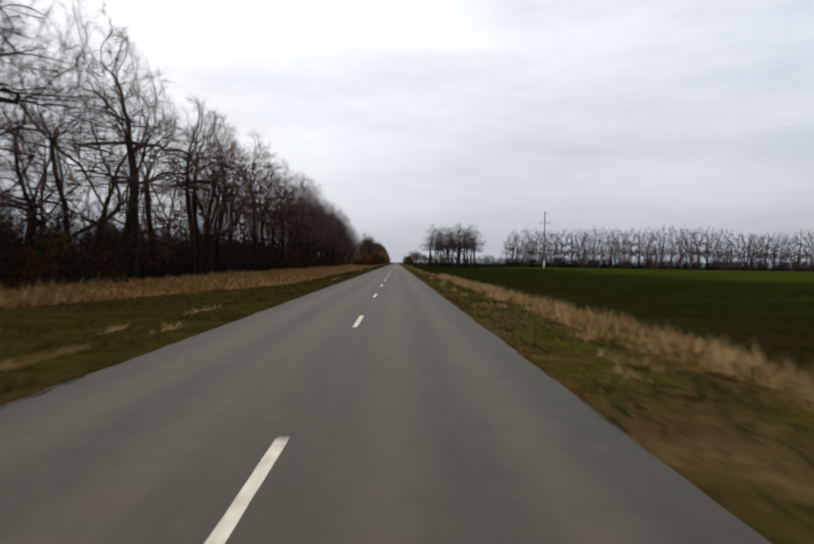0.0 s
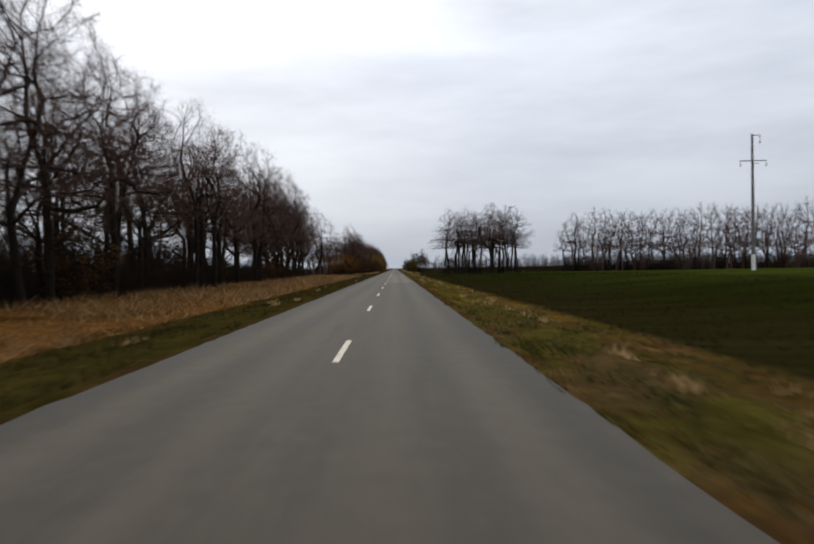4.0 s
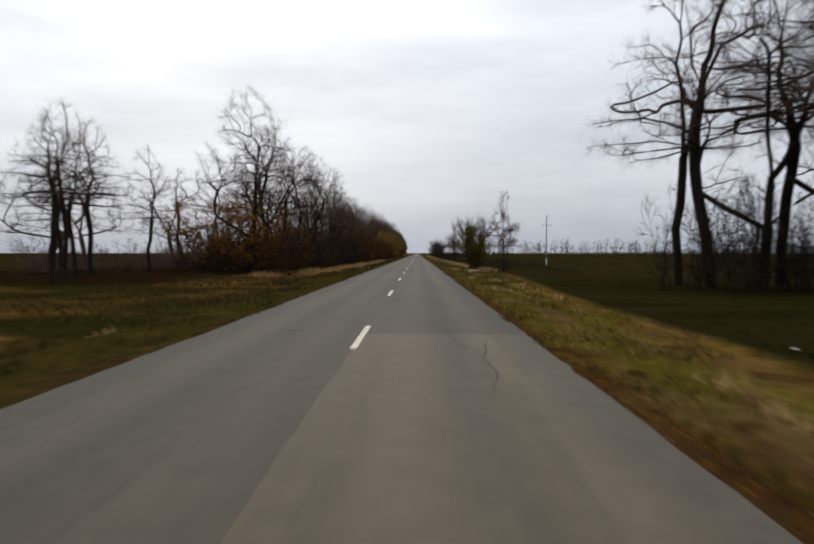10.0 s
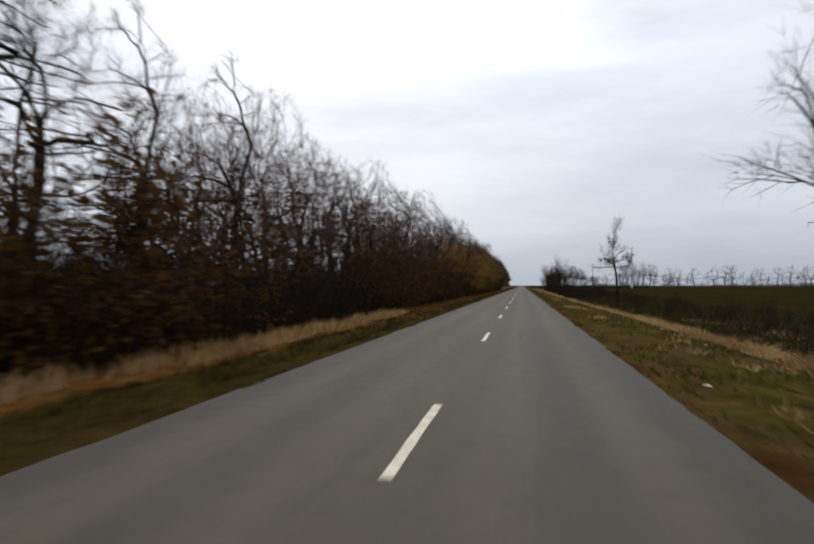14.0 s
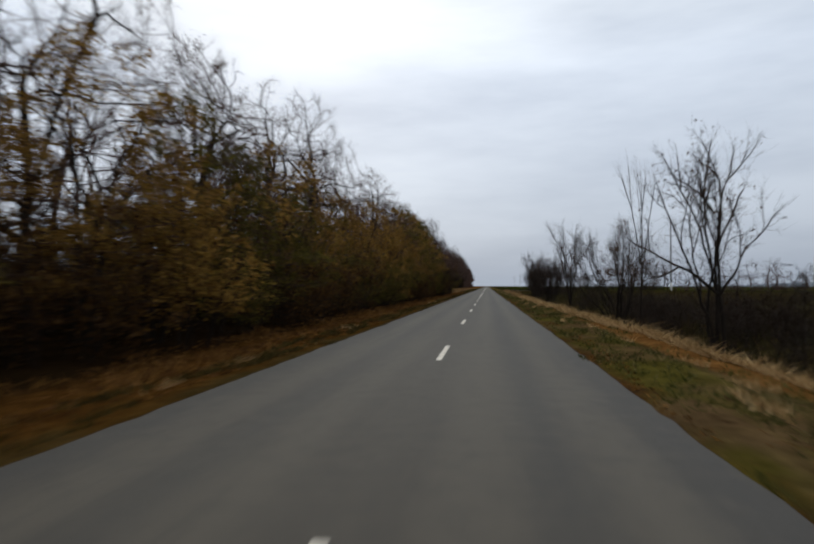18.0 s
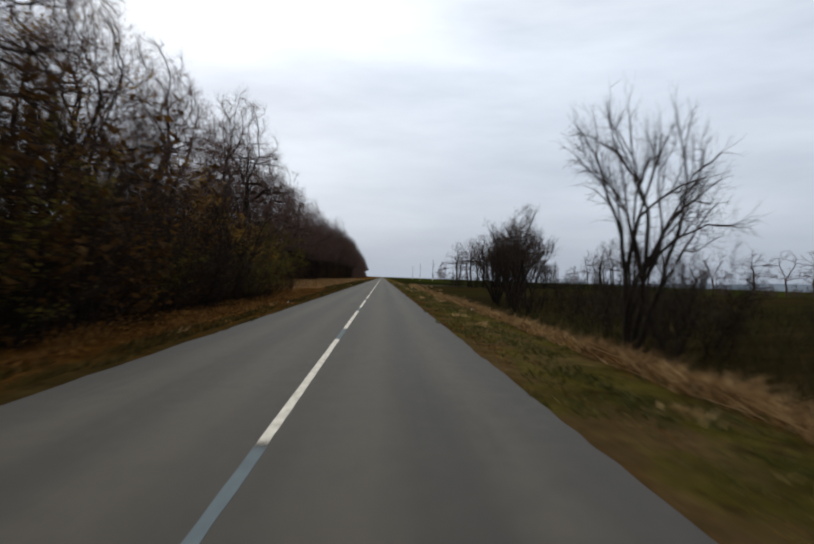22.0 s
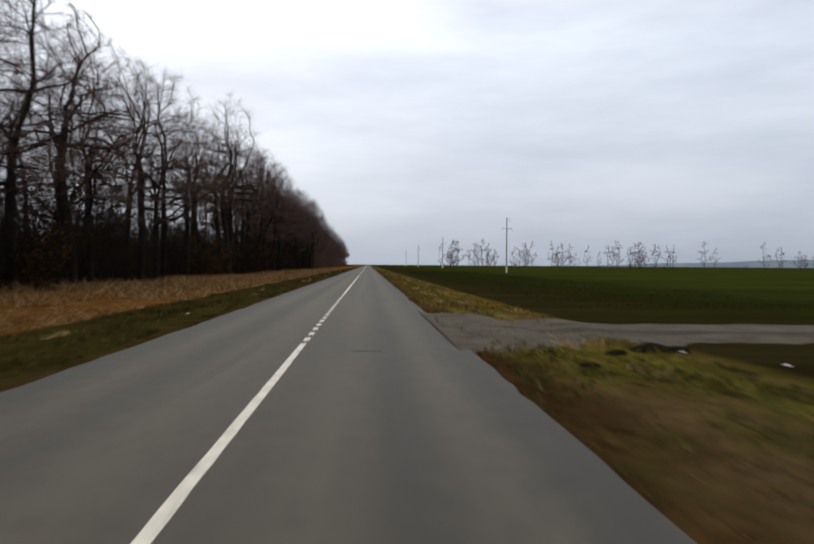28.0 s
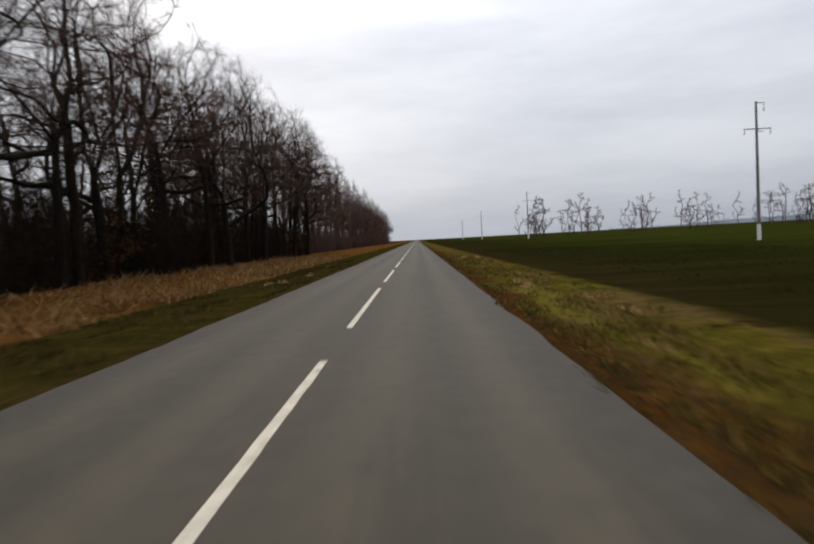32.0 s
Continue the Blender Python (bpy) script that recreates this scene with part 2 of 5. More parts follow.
    wheat = k.ramp(k.math("ADD", k.math("MULTIPLY", k.noise(0.25, 5, 0.6, (0.25, 1, 1)), 0.8), k.math("MULTIPLY", rowx, 0.03)),
                   [(0.28, (0.026, 0.021, 0.007)), (0.48, (0.023, 0.027, 0.007)), (0.66, (0.030, 0.042, 0.009))])
    green = k.ramp(k.noise(0.25, 5, 0.6, (0.25, 1, 1)), [(0.30, (0.012, 0.012, 0.003)), (0.50, (0.015, 0.020, 0.0045)), (0.66, (0.024, 0.034, 0.007))])
    thick = k.ramp(k.noise(0.10, 4, 0.6, (0.2, 1, 1)), [(0.30, (0.024, 0.032, 0.006)), (0.52, (0.036, 0.052, 0.009)), (0.70, (0.056, 0.074, 0.014))])
    green = k.mix(k.span(k.math("ADD", x, k.math("MULTIPLY", k.noise(0.04, 3), 30.0)), 22.0, 60.0), k.mix(1.0, green, (0.80, 0.75, 0.75), "MULTIPLY"), thick)
    wheat = k.mix(k.math("MULTIPLY", k.span(y, 260, 500), 0.45), green, wheat)
    plough = k.ramp(k.noise(0.6, 5, 0.65, (0.2, 1, 1)), [(0.3, (0.014, 0.011, 0.005)), (0.7, (0.038, 0.030, 0.013))])
    plough = k.mix(k.math("MULTIPLY", k.span(k.noise(0.03, 4, 0.6, (0.3, 1, 1)), 0.48, 0.62), 0.45), plough, k.ramp(k.noise(0.8, 5, 0.65, (0.3, 1, 1)), [(0.3, (0.011, 0.013, 0.004)), (0.7, (0.026, 0.029, 0.008))]))
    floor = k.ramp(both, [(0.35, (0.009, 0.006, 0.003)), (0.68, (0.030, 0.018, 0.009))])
    # right of the road
    right_edge = k.ramp(k.math("DIVIDE", y, 800.0), [(0.0, 0.58), (0.30, 0.58), (0.34, 0.79), (0.47, 0.74), (0.52, 0.56), (0.56, 0.55), (0.615, 0.59), (0.70, 0.68), (0.77, 0.73), (0.81, 0.60), (1.0, 0.57)])
    r_edge = k.math("MULTIPLY", right_edge, 10.0)
    rx = k.math("SUBTRACT", k.math("ADD", x, k.math("MULTIPLY", k.math("ADD", wob, fine), 0.30)), r_edge)
    young = k.math("SUBTRACT", 1.0, k.math("MULTIPLY", k.span(y, 246, 262), k.span(y, 640, 616)))
    margin = k.span(k.math("ADD", rx, k.math("MULTIPLY", k.noise(0.12, 3), 8.0)), 4.0, 18.0)
    field = k.mix(young, plough, k.mix(margin, k.mix(0.25, plough, wheat), wheat))
    dry_amount = k.math("MAXIMUM", k.math("MULTIPLY", k.span(k.noise(0.07, 2), 0.42, 0.56), 0.35), k.math("MULTIPLY", k.span(y, 285, 300), k.span(y, 605, 590)))
    col_r = k.mix(k.math("MULTIPLY", k.math("MULTIPLY", k.span(rx, -0.9, -0.3), k.span(rx, 1.0, 0.2)), dry_amount), grass, dry)
    col_r = k.mix(k.span(rx, 0.1, 0.9), col_r, field)
    verge_dark = k.ramp(both, [(0.34, (0.0170, 0.0150, 0.0045)), (0.52, (0.0400, 0.0340, 0.0095)), (0.70, (0.0860, 0.0640, 0.0200))])
    # left of the road: green verge, dry strip, belt floor
    verge_l = k.math("MULTIPLY", k.ramp(k.math("DIVIDE", y, 800.0), [(0.0, 1.05), (0.028, 1.0), (0.056, 0.63), (0.29, 0.63), (0.34, 0.64), (0.38, 0.52), (0.45, 0.36), (0.55, 0.33), (0.68, 0.42), (0.72, 0.68), (1.0, 0.68)]), 10.0)
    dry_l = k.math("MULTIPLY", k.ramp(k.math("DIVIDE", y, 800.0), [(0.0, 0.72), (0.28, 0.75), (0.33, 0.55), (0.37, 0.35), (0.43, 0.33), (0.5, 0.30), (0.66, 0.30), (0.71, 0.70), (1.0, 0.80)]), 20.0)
    lx = k.math("MULTIPLY", k.math("ADD", x, k.math("MULTIPLY", k.math("ADD", wob, fine), 0.35)), -1.0)
    leafy = k.math("MULTIPLY", k.span(y, 345, 375), k.span(y, 560, 530))
    strip = k.mix(leafy, dry, litter)
    col_l = k.mix(k.span(k.math("SUBTRACT", lx, verge_l), -0.3, 0.5), k.mix(k.math("MULTIPLY", leafy, 0.75), verge_dark, litter), strip)
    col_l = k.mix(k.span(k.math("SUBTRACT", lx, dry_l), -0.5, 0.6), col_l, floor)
    gap = k.math("MULTIPLY", k.span(y, 229, 233), k.span(y, 254, 250))
    col_l = k.mix(k.math("MULTIPLY", gap, k.span(lx, 4.8, 6.0)), col_l, k.mix(k.span(k.noise(0.22, 4, 0.6, (0.5, 1, 1)), 0.42, 0.60), k.mix(0.35, green, verge_dark), k.mix(0.5, worn, dry)))
    col_l = k.mix(k.span(lx, 30.0, 34.0), col_l, plough)
    col = k.mix(k.span(x, -0.5, 0.5), col_l, col_r)
    # bare soil and grit along the broken edge of the asphalt
    bare = k.span(k.noise(0.055, 3, 0.6), 0.40, 0.62)
    ax = k.math("ADD", k.math("ABSOLUTE", x), k.math("MULTIPLY", k.math("SUBTRACT", k.noise(0.6, 4, 0.6, (1, 0.5, 1)), 0.5), 2.2))
    ax = k.math("SUBTRACT", ax, k.math("MULTIPLY", bare, 0.30))
    ax = k.math("SUBTRACT", ax, k.math("MULTIPLY", k.math("MULTIPLY", k.span(y, 655, 690), k.span(x, -0.5, 0.5)), 0.42))
    ax = k.math("ADD", ax, k.math("MULTIPLY", k.math("MULTIPLY", later, k.span(x, -0.5, 0.5)), 0.30))
    col = k.mix(k.span(ax, 3.45, 2.85), col, k.mix(k.span(x, -0.5, 0.5), k.mix(0.5, soil, verge_dark), k.mix(k.span(tuft, 0.42, 0.60), soil, litter)))
    col = k.mix(k.math("MULTIPLY", k.span(big, 0.45, 0.7), 0.35), col, k.mix(1.0, col, (0.62, 0.60, 0.58), "MULTIPLY"))
    # muddy ground where the field track meets the road
    mud = k.math("MULTIPLY", k.span(k.math("ADD", k.math("ABSOLUTE", k.math("SUBTRACT", y, 631.0)), k.math("MULTIPLY", wob, 2.0)), 11.0, 6.0), k.math("MULTIPLY", k.span(k.math("ADD", x, k.math("MULTIPLY", wob, 0.5)), 4.3, 3.3), k.span(x, 2.0, 2.6)))
    col = k.mix(k.math("MULTIPLY", mud, 0.85), col, k.mix(1.0, soil, (0.70, 0.68, 0.62), "MULTIPLY"))
    col = k.mix(1.0, col, (0.90, 0.85, 0.76), "MULTIPLY")
    k.bump(k.math("ADD", tuft, k.math("MULTIPLY", mott, 1.5)), 0.7, 0.12)
    return k.done(col)


GROUND = ground_material()


def bark_material(name, dark, light):
    k = Nodes(name, 0.95, 0.15)
    oi = k.t.nodes.new("ShaderNodeObjectInfo")
    n = k.noise(3.0, 5, 0.7, (3, 3, 0.6))
    col = k.ramp(n, [(0.3, dark), (0.7, light)])
    col = k.mix(k.math("MULTIPLY", oi.outputs["Random"], 0.55), col, k.mix(1.0, col, (1.5, 1.35, 1.15), "MULTIPLY"))
    k.bump(n, 0.6, 0.02)
    return k.done(col)


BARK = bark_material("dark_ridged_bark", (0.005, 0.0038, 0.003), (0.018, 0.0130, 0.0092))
TWIG = bark_material("grey_brown_twigs", (0.032, 0.0190, 0.0155), (0.096, 0.0590, 0.0490))
BRANCH = bark_material("dark_brown_branches", (0.010, 0.0070, 0.0055), (0.036, 0.0250, 0.0190))
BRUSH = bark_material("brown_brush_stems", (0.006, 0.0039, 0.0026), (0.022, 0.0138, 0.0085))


def leaf_material(name, stops):
    k = Nodes(name, 0.8, 0.1)
    col = k.ramp(k.geo.outputs["Random Per Island"], stops)
    n = k.span(k.noise(0.35, 4), 0.36, 0.62)
    col = k.mix(k.math("MULTIPLY", n, 0.65), col, k.mix(1.0, col, (0.50, 0.46, 0.42), "MULTIPLY"))
    thin = k.t.nodes.new("ShaderNodeBsdfTranslucent")
    both = k.t.nodes.new("ShaderNodeMixShader")
    both.inputs[0].default_value = 0.45
    k.link(col, thin.inputs["Color"])
    k.link(k.b.outputs[0], both.inputs[1])
    k.link(thin.outputs[0], both.inputs[2])
    k.link(both.outputs[0], k.t.nodes["Material Output"].inputs[0])
    return k.done(col)


LEAF_GOLD = leaf_material("golden_brown_leaves", [(0.0, (0.1150, 0.0560, 0.0130)), (0.35, (0.2250, 0.1240, 0.0265)), (0.7, (0.4000, 0.2340, 0.0520)), (1.0, (0.1950, 0.1320, 0.0262))])
LEAF_BROWN = leaf_material("dull_brown_leaves", [(0.0, (0.0330, 0.0162, 0.0060)), (0.5, (0.0801, 0.0402, 0.0126)), (1.0, (0.1225, 0.0642, 0.0163))])
LEAF_OLIVE = leaf_material("olive_green_leaves", [(0.0, (0.0412, 0.0380, 0.0093)), (0.5, (0.1001, 0.0871, 0.0168)), (1.0, (0.1767, 0.1283, 0.0224))])
LEAF_RUST = leaf_material("rust_orange_leaves", [(0.0, (0.0942, 0.0401, 0.0084)), (0.5, (0.2003, 0.0871, 0.0139)), (1.0, (0.2827, 0.1395, 0.0224))])
BLADE_GREEN = leaf_material("green_yellow_grass_blades", [(0.0, (0.0410, 0.0368, 0.0071)), (0.45, (0.1050, 0.0864, 0.0146)), (0.8, (0.2050, 0.1520, 0.0300)), (1.0, (0.3280, 0.2200, 0.0750))])
BLADE_OLIVE = leaf_material("dull_olive_grass_blades", [(0.0, (0.0180, 0.0171, 0.0045)), (0.5, (0.0450, 0.0378, 0.0090)), (0.85, (0.0855, 0.0630, 0.0180)), (1.0, (0.1620, 0.1080, 0.0405))])
BLADE_WORN = leaf_material("faded_olive_and_tan_blades", [(0.0, (0.0344, 0.0384, 0.0083)), (0.50, (0.0540, 0.0570, 0.0125)), (0.80, (0.1080, 0.0980, 0.0270)), (1.0, (0.2000, 0.1600, 0.0600))])
BLADE_STRAW = leaf_material("withered_brown_straw", [(0.0, (0.0900, 0.0430, 0.0130)), (0.5, (0.2300, 0.1330, 0.0520)), (0.85, (0.4100, 0.2620, 0.1200)), (1.0, (0.5400, 0.3800, 0.2050))])
BLADE_WEED = leaf_material("dark_dead_weeds", [(0.0, (0.012, 0.010, 0.004)), (0.5, (0.032, 0.030, 0.010)), (0.85, (0.055, 0.045, 0.017)), (1.0, (0.12, 0.075, 0.034))])
BLADE_YOUNG = leaf_material("fresh_wheat_blades", [(0.0, (0.0088, 0.0120, 0.0023)), (0.6, (0.0168, 0.0240, 0.0045)), (1.0, (0.0336, 0.0353, 0.0083))])
BLADE_FIELD = leaf_material("young_wheat_blades", [(0.0, (0.0125, 0.0180, 0.0039)), (0.6, (0.0208, 0.0327, 0.0059)), (1.0, (0.0437, 0.0495, 0.0117))])
BLADE_DRY = leaf_material("dry_straw_blades", [(0.0, (0.1600, 0.0900, 0.0320)), (0.5, (0.4000, 0.2550, 0.1100)), (1.0, (0.6000, 0.4300, 0.2200))])
LITTER = leaf_material("fallen_leaf_litter", [(0.0, (0.0360, 0.0160, 0.0050)), (0.5, (0.1250, 0.0570, 0.0145)), (1.0, (0.2700, 0.1380, 0.0360))])


def paint_material():
    k = Nodes("worn_white_road_paint", 0.7, 0.3)
    n = k.noise(5.0, 6, 0.75)
    col = k.ramp(n, [(0.30, (0.20, 0.18, 0.15)), (0.42, (0.48, 0.44, 0.37)), (0.54, (0.68, 0.63, 0.54)), (0.8, (0.80, 0.74, 0.64))])
    k.bump(k.noise(120, 2), 0.2, 0.004)
    return k.done(col)


PAINT = paint_material()


def simple(name, a, b, scale, rough=0.8, spec=0.3, bump=0.2):
    k = Nodes(name, rough, spec)
    n = k.noise(scale, 5, 0.65)
    if bump:
        k.bump(n, bump, 0.02)
    return k.done(k.ramp(n, [(0.3, a), (0.7, b)]))


OLD_PAINT = simple("faded_blue_grey_paint", (0.085, 0.105, 0.115), (0.13, 0.165, 0.18), 4, 0.85)
CONCRETE = simple("grey_pole_concrete", (0.085, 0.085, 0.083), (0.15, 0.148, 0.142), 3)
WHITEWASH = simple("whitewashed_concrete", (0.58, 0.57, 0.54), (0.80, 0.79, 0.76), 6)
STEEL = simple("rusted_galvanised_steel", (0.10, 0.085, 0.075), (0.22, 0.21, 0.20), 9, 0.6, 0.4)
GLASSY = simple("white_glazed_insulator", (0.45, 0.44, 0.42), (0.62, 0.61, 0.58), 8, 0.25, 0.5, 0)
LITTER_WHITE = simple("crumpled_white_litter", (0.50, 0.49, 0.46), (0.80, 0.79, 0.77), 14, 0.6)
PALE_WOOD = simple("pale_dead_wood", (0.30, 0.24, 0.16), (0.50, 0.43, 0.31), 8)


def track_material():
    """Trodden gravel and old asphalt with muddy ruts."""
    k = Nodes("gravel_and_old_asphalt_track", 0.92, 0.15)
    col = k.ramp(k.noise(1.3, 5, 0.65), [(0.3, (0.036, 0.028, 0.018)), (0.7, (0.092, 0.074, 0.050))])
    mud = k.span(k.noise(0.55, 4, 0.6, (0.35, 1.5, 1)), 0.50, 0.62)
    col = k.mix(k.math("MULTIPLY", mud, 0.75), col, (0.022, 0.017, 0.010))
    col = k.mix(k.math("MULTIPLY", k.span(k.noise(26, 3, 0.7), 0.56, 0.70), 0.5), col, (0.16, 0.14, 0.11))
    k.bump(k.math("ADD", k.noise(9, 4), k.math("MULTIPLY", mud, -1.2)), 0.7, 0.03)
    return k.done(col)


TRACK = track_material()
EARTH = simple("fresh_dark_earth", (0.007, 0.006, 0.004), (0.020, 0.016, 0.011), 9, 1.0, 0.0, 0.6)
CRACK = simple("tar_filled_crack", (0.026, 0.023, 0.019), (0.050, 0.045, 0.037), 12)
# the blue-grey base colour holds the haze over the distant hills
HILL = simple("hazy_far_hills", (0.13, 0.16, 0.20), (0.20, 0.23, 0.27), 0.004, 1.0, 0.0, 0)


# ---- helpers for building ----
def mesh_from(name, verts, faces, material, smooth=False):
    me = bpy.data.meshes.new(name)
    me.from_pydata(verts, [], faces)
    me.materials.append(material)
    if smooth:
        me.polygons.foreach_set("use_smooth", [True] * len(me.polygons))
    me.update()
    return me


def mesh_arrays(name, verts, tris, material):
    """A triangle mesh from numpy arrays (n,3) and (m,3)."""
    me = bpy.data.meshes.new(name)
    me.vertices.add(len(verts))
    me.vertices.foreach_set("co", np.asarray(verts, dtype=np.float32).ravel())
    me.loops.add(len(tris) * 3)
    me.loops.foreach_set("vertex_index", np.asarray(tris, dtype=np.int32).ravel())
    me.polygons.add(len(tris))
    me.polygons.foreach_set("loop_start", np.arange(0, len(tris) * 3, 3, dtype=np.int32))
    me.polygons.foreach_set("loop_total", np.full(len(tris), 3, dtype=np.int32))
    me.materials.append(material)
    me.update(calc_edges=True)
    me.validate()
    return me


def part(name, me, parent, label="", at=None):
    ob = new(name, me)
    ob.parent = parent
    if at is not None:
        ob.matrix_basis = at
    if label:
        ob["label"] = label
    return ob


def box_bm(bm, size, at, bevel=0.0):
    got = bmesh.ops.create_cube(bm, size=1.0, matrix=Matrix.Translation(at) @ Matrix.Diagonal((*size, 1)))
    if bevel:
        edges = list({e for v in got["verts"] for e in v.link_edges})
        bmesh.ops.bevel(bm, geom=edges, offset=bevel, segments=1, affect="EDGES")


def cone_bm(bm, r0, r1, depth, m, sides=10):
    bmesh.ops.create_cone(bm, cap_ends=True, segments=sides, radius1=r0, radius2=r1, depth=depth, matrix=m)


def bm_mesh(name, bm, material, smooth=False):
    me = bpy.data.meshes.new(name)
    bm.to_mesh(me)
    bm.free()
    me.materials.append(material)
    if smooth:
        me.polygons.foreach_set("use_smooth", [True] * len(me.polygons))
    return me


def ease(t):
    t = min(1.0, max(0.0, t))
    return t * t * (3 - 2 * t)


def steps(value, table):
    """Eased interpolation in a table of (place, value)."""
    if value <= table[0][0]:
        return table[0][1]
    for (a, va), (b, vb) in zip(table, table[1:]):
        if value <= b:
            return va + (vb - va) * ease((value - a) / (b - a))
    return table[-1][1]


FIELD_RISE = [(-100, 0.4), (20, 0.6), (150, 0.9), (235, 0.2), (300, -1.0), (390, -1.2), (460, 0.0), (525, 1.1), (600, 0.5), (660, -0.3), (767, -0.1), (900, 0.3), (1100, 0.0)]
DITCH = [(0, 0.0), (262, 0.0), (300, 0.35), (400, 0.7), (430, 0.9), (470, 0.8), (540, 0.6), (600, 0.4), (622, 0.0)]
RIDGE = [(250, 8.0), (280, 7.7), (400, 7.0), (430, 5.4), (470, 5.4), (500, 5.75), (560, 6.7), (625, 7.8)]
HALF = 2.96


def height(x, y):
    """The lie of the land: the road is level, verges fall away a little, a ditch and the field on its right."""
    a = abs(x)
    z = -0.03 - 0.14 * ease((a - HALF) / 2.6)
    z += (0.06 * noise.noise((x * 0.5, y * 0.25, 3.1)) + 0.035 * noise.noise((x * 1.3, y * 0.7, 8.1))) * ease((a - 3.2) / 1.5)
    z += 0.09 * ease((a - 3.5) / 0.9) * ease((5.6 - a) / 1.1)
    if x > 0:
        z += steps(y, FIELD_RISE) * ease((x - 9) / 22)
        z -= steps(y, DITCH) * ease((x - 5.2) / 2.6) * (1 - 0.6 * ease((x - 9) / 5))
        z += 0.10 * ease((x - 5.0) / 1.2) * ease((7.4 - x) / 1.2)
        if 4 < x < 10 and 260 < y < 640:
            z += (0.20 + 0.08 * noise.noise((y * 0.3, 4.4, 0.0))) * math.exp(-((x - steps(y, RIDGE)) / 0.55) ** 2) * ease((y - 262) / 25) * ease((628 - y) / 12)
    else:
        z += 0.25 * ease((a - 7) / 8) * ease((abs(y - 240) - 12) / 12)
    return z


# ---- ground, road and markings ----
def build_ground():
    xs = [-4000, -1500, -600, -250, -120, -70, -45, -32, -26, -21, -17, -14, -12, -10, -8.5, -7.2, -6.2, -5.4, -4.6, -4.0, -3.5, -3.1, -2.7, -1.2, 0.3]
    xs += [1.6, 2.7, 3.1, 3.5, 4.0, 4.6, 5.2, 5.8, 6.4, 7.0, 7.6, 8.4, 9.4, 10.8, 12.5, 15, 18, 22, 27, 33, 42, 55, 80, 130, 250, 600, 1500, 4000]
    ys = [-3000, -900, -300, -120] + [-60 + 4 * i for i in range(291)] + [1130, 1200, 1350, 1700, 2500, 4500]
    verts = [(x, y, height(x, y)) for y in ys for x in xs]
    w = len(xs)
    faces = [(j * w + i, j * w + i + 1, (j + 1) * w + i + 1, (j + 1) * w + i) for j in range(len(ys) - 1) for i in range(w - 1)]
    ob = new("ground", mesh_from("ground", verts, faces, GROUND, True))
    tagged(ob, "autumn verges, fields and belt floor of grass and soil", "ground", kind="structure")


def build_road():
    """A slab with ragged broken edges and a slight crown."""
    ys = [-300, -120, -60] + [-40 + 0.5 * i for i in range(1801)] + [900, 1100, 1400, 2000, 3200]
    verts, faces = [], []
    prof = [-1.0, -0.55, 0.0, 0.55, 1.0]
    for y in ys:
        fade = 1.0 if y < 860 else 0.0
        el = HALF + fade * (0.05 * noise.noise((0.0, y * 0.35, 1.0)) + 0.06 * noise.noise((5.0, y * 1.7, 2.0)))
        er = HALF + fade * (0.05 * noise.noise((9.0, y * 0.35, 4.0)) + 0.06 * noise.noise((3.0, y * 1.7, 7.0)))
        verts.append((-el, y, -0.16))
        for p in prof:
            verts.append((p * (el if p < 0 else er), y, 0.0 if abs(p) < 1 else -0.02))
        verts.append((er, y, -0.16))
    w = 7
    for j in range(len(ys) - 1):
        for i in range(w - 1):
            a = j * w + i
            faces.append((a, a + 1, a + w + 1, a + w))
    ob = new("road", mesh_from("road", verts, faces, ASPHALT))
    tagged(ob, "straight two-lane road of worn grey asphalt", "road", kind="structure")


def strip(name, x0, x1, y0, y1, z, material, ragged=0.0, seed=0.0, step=0.5, label="", category="marking"):
    """A thin slab on the road, with worn sides."""
    n = max(2, int((y1 - y0) / step) + 1)
    verts, faces = [], []
    for i in range(n):
        y = y0 + (y1 - y0) * i / (n - 1)
        a = x0 + ragged * noise.noise((seed, y * 2.3, 0.0))
        b = x1 + ragged * noise.noise((seed + 7.0, y * 2.3, 0.0))
        verts += [(a, y, -0.01), (a, y, z), (b, y, z), (b, y, -0.01)]
    for i in range(n - 1):
        q = i * 4
        for s in range(3):
            faces.append((q + s, q + s + 1, q + s + 5, q + s + 4))
    faces += [(0, 1, 2, 3), (n * 4 - 1, n * 4 - 2, n * 4 - 3, n * 4 - 4)]
    me = mesh_from(name, verts, faces, material)
    ob = new(name, me)
    if label:
        tagged(ob, label, category, kind="structure")
    return ob


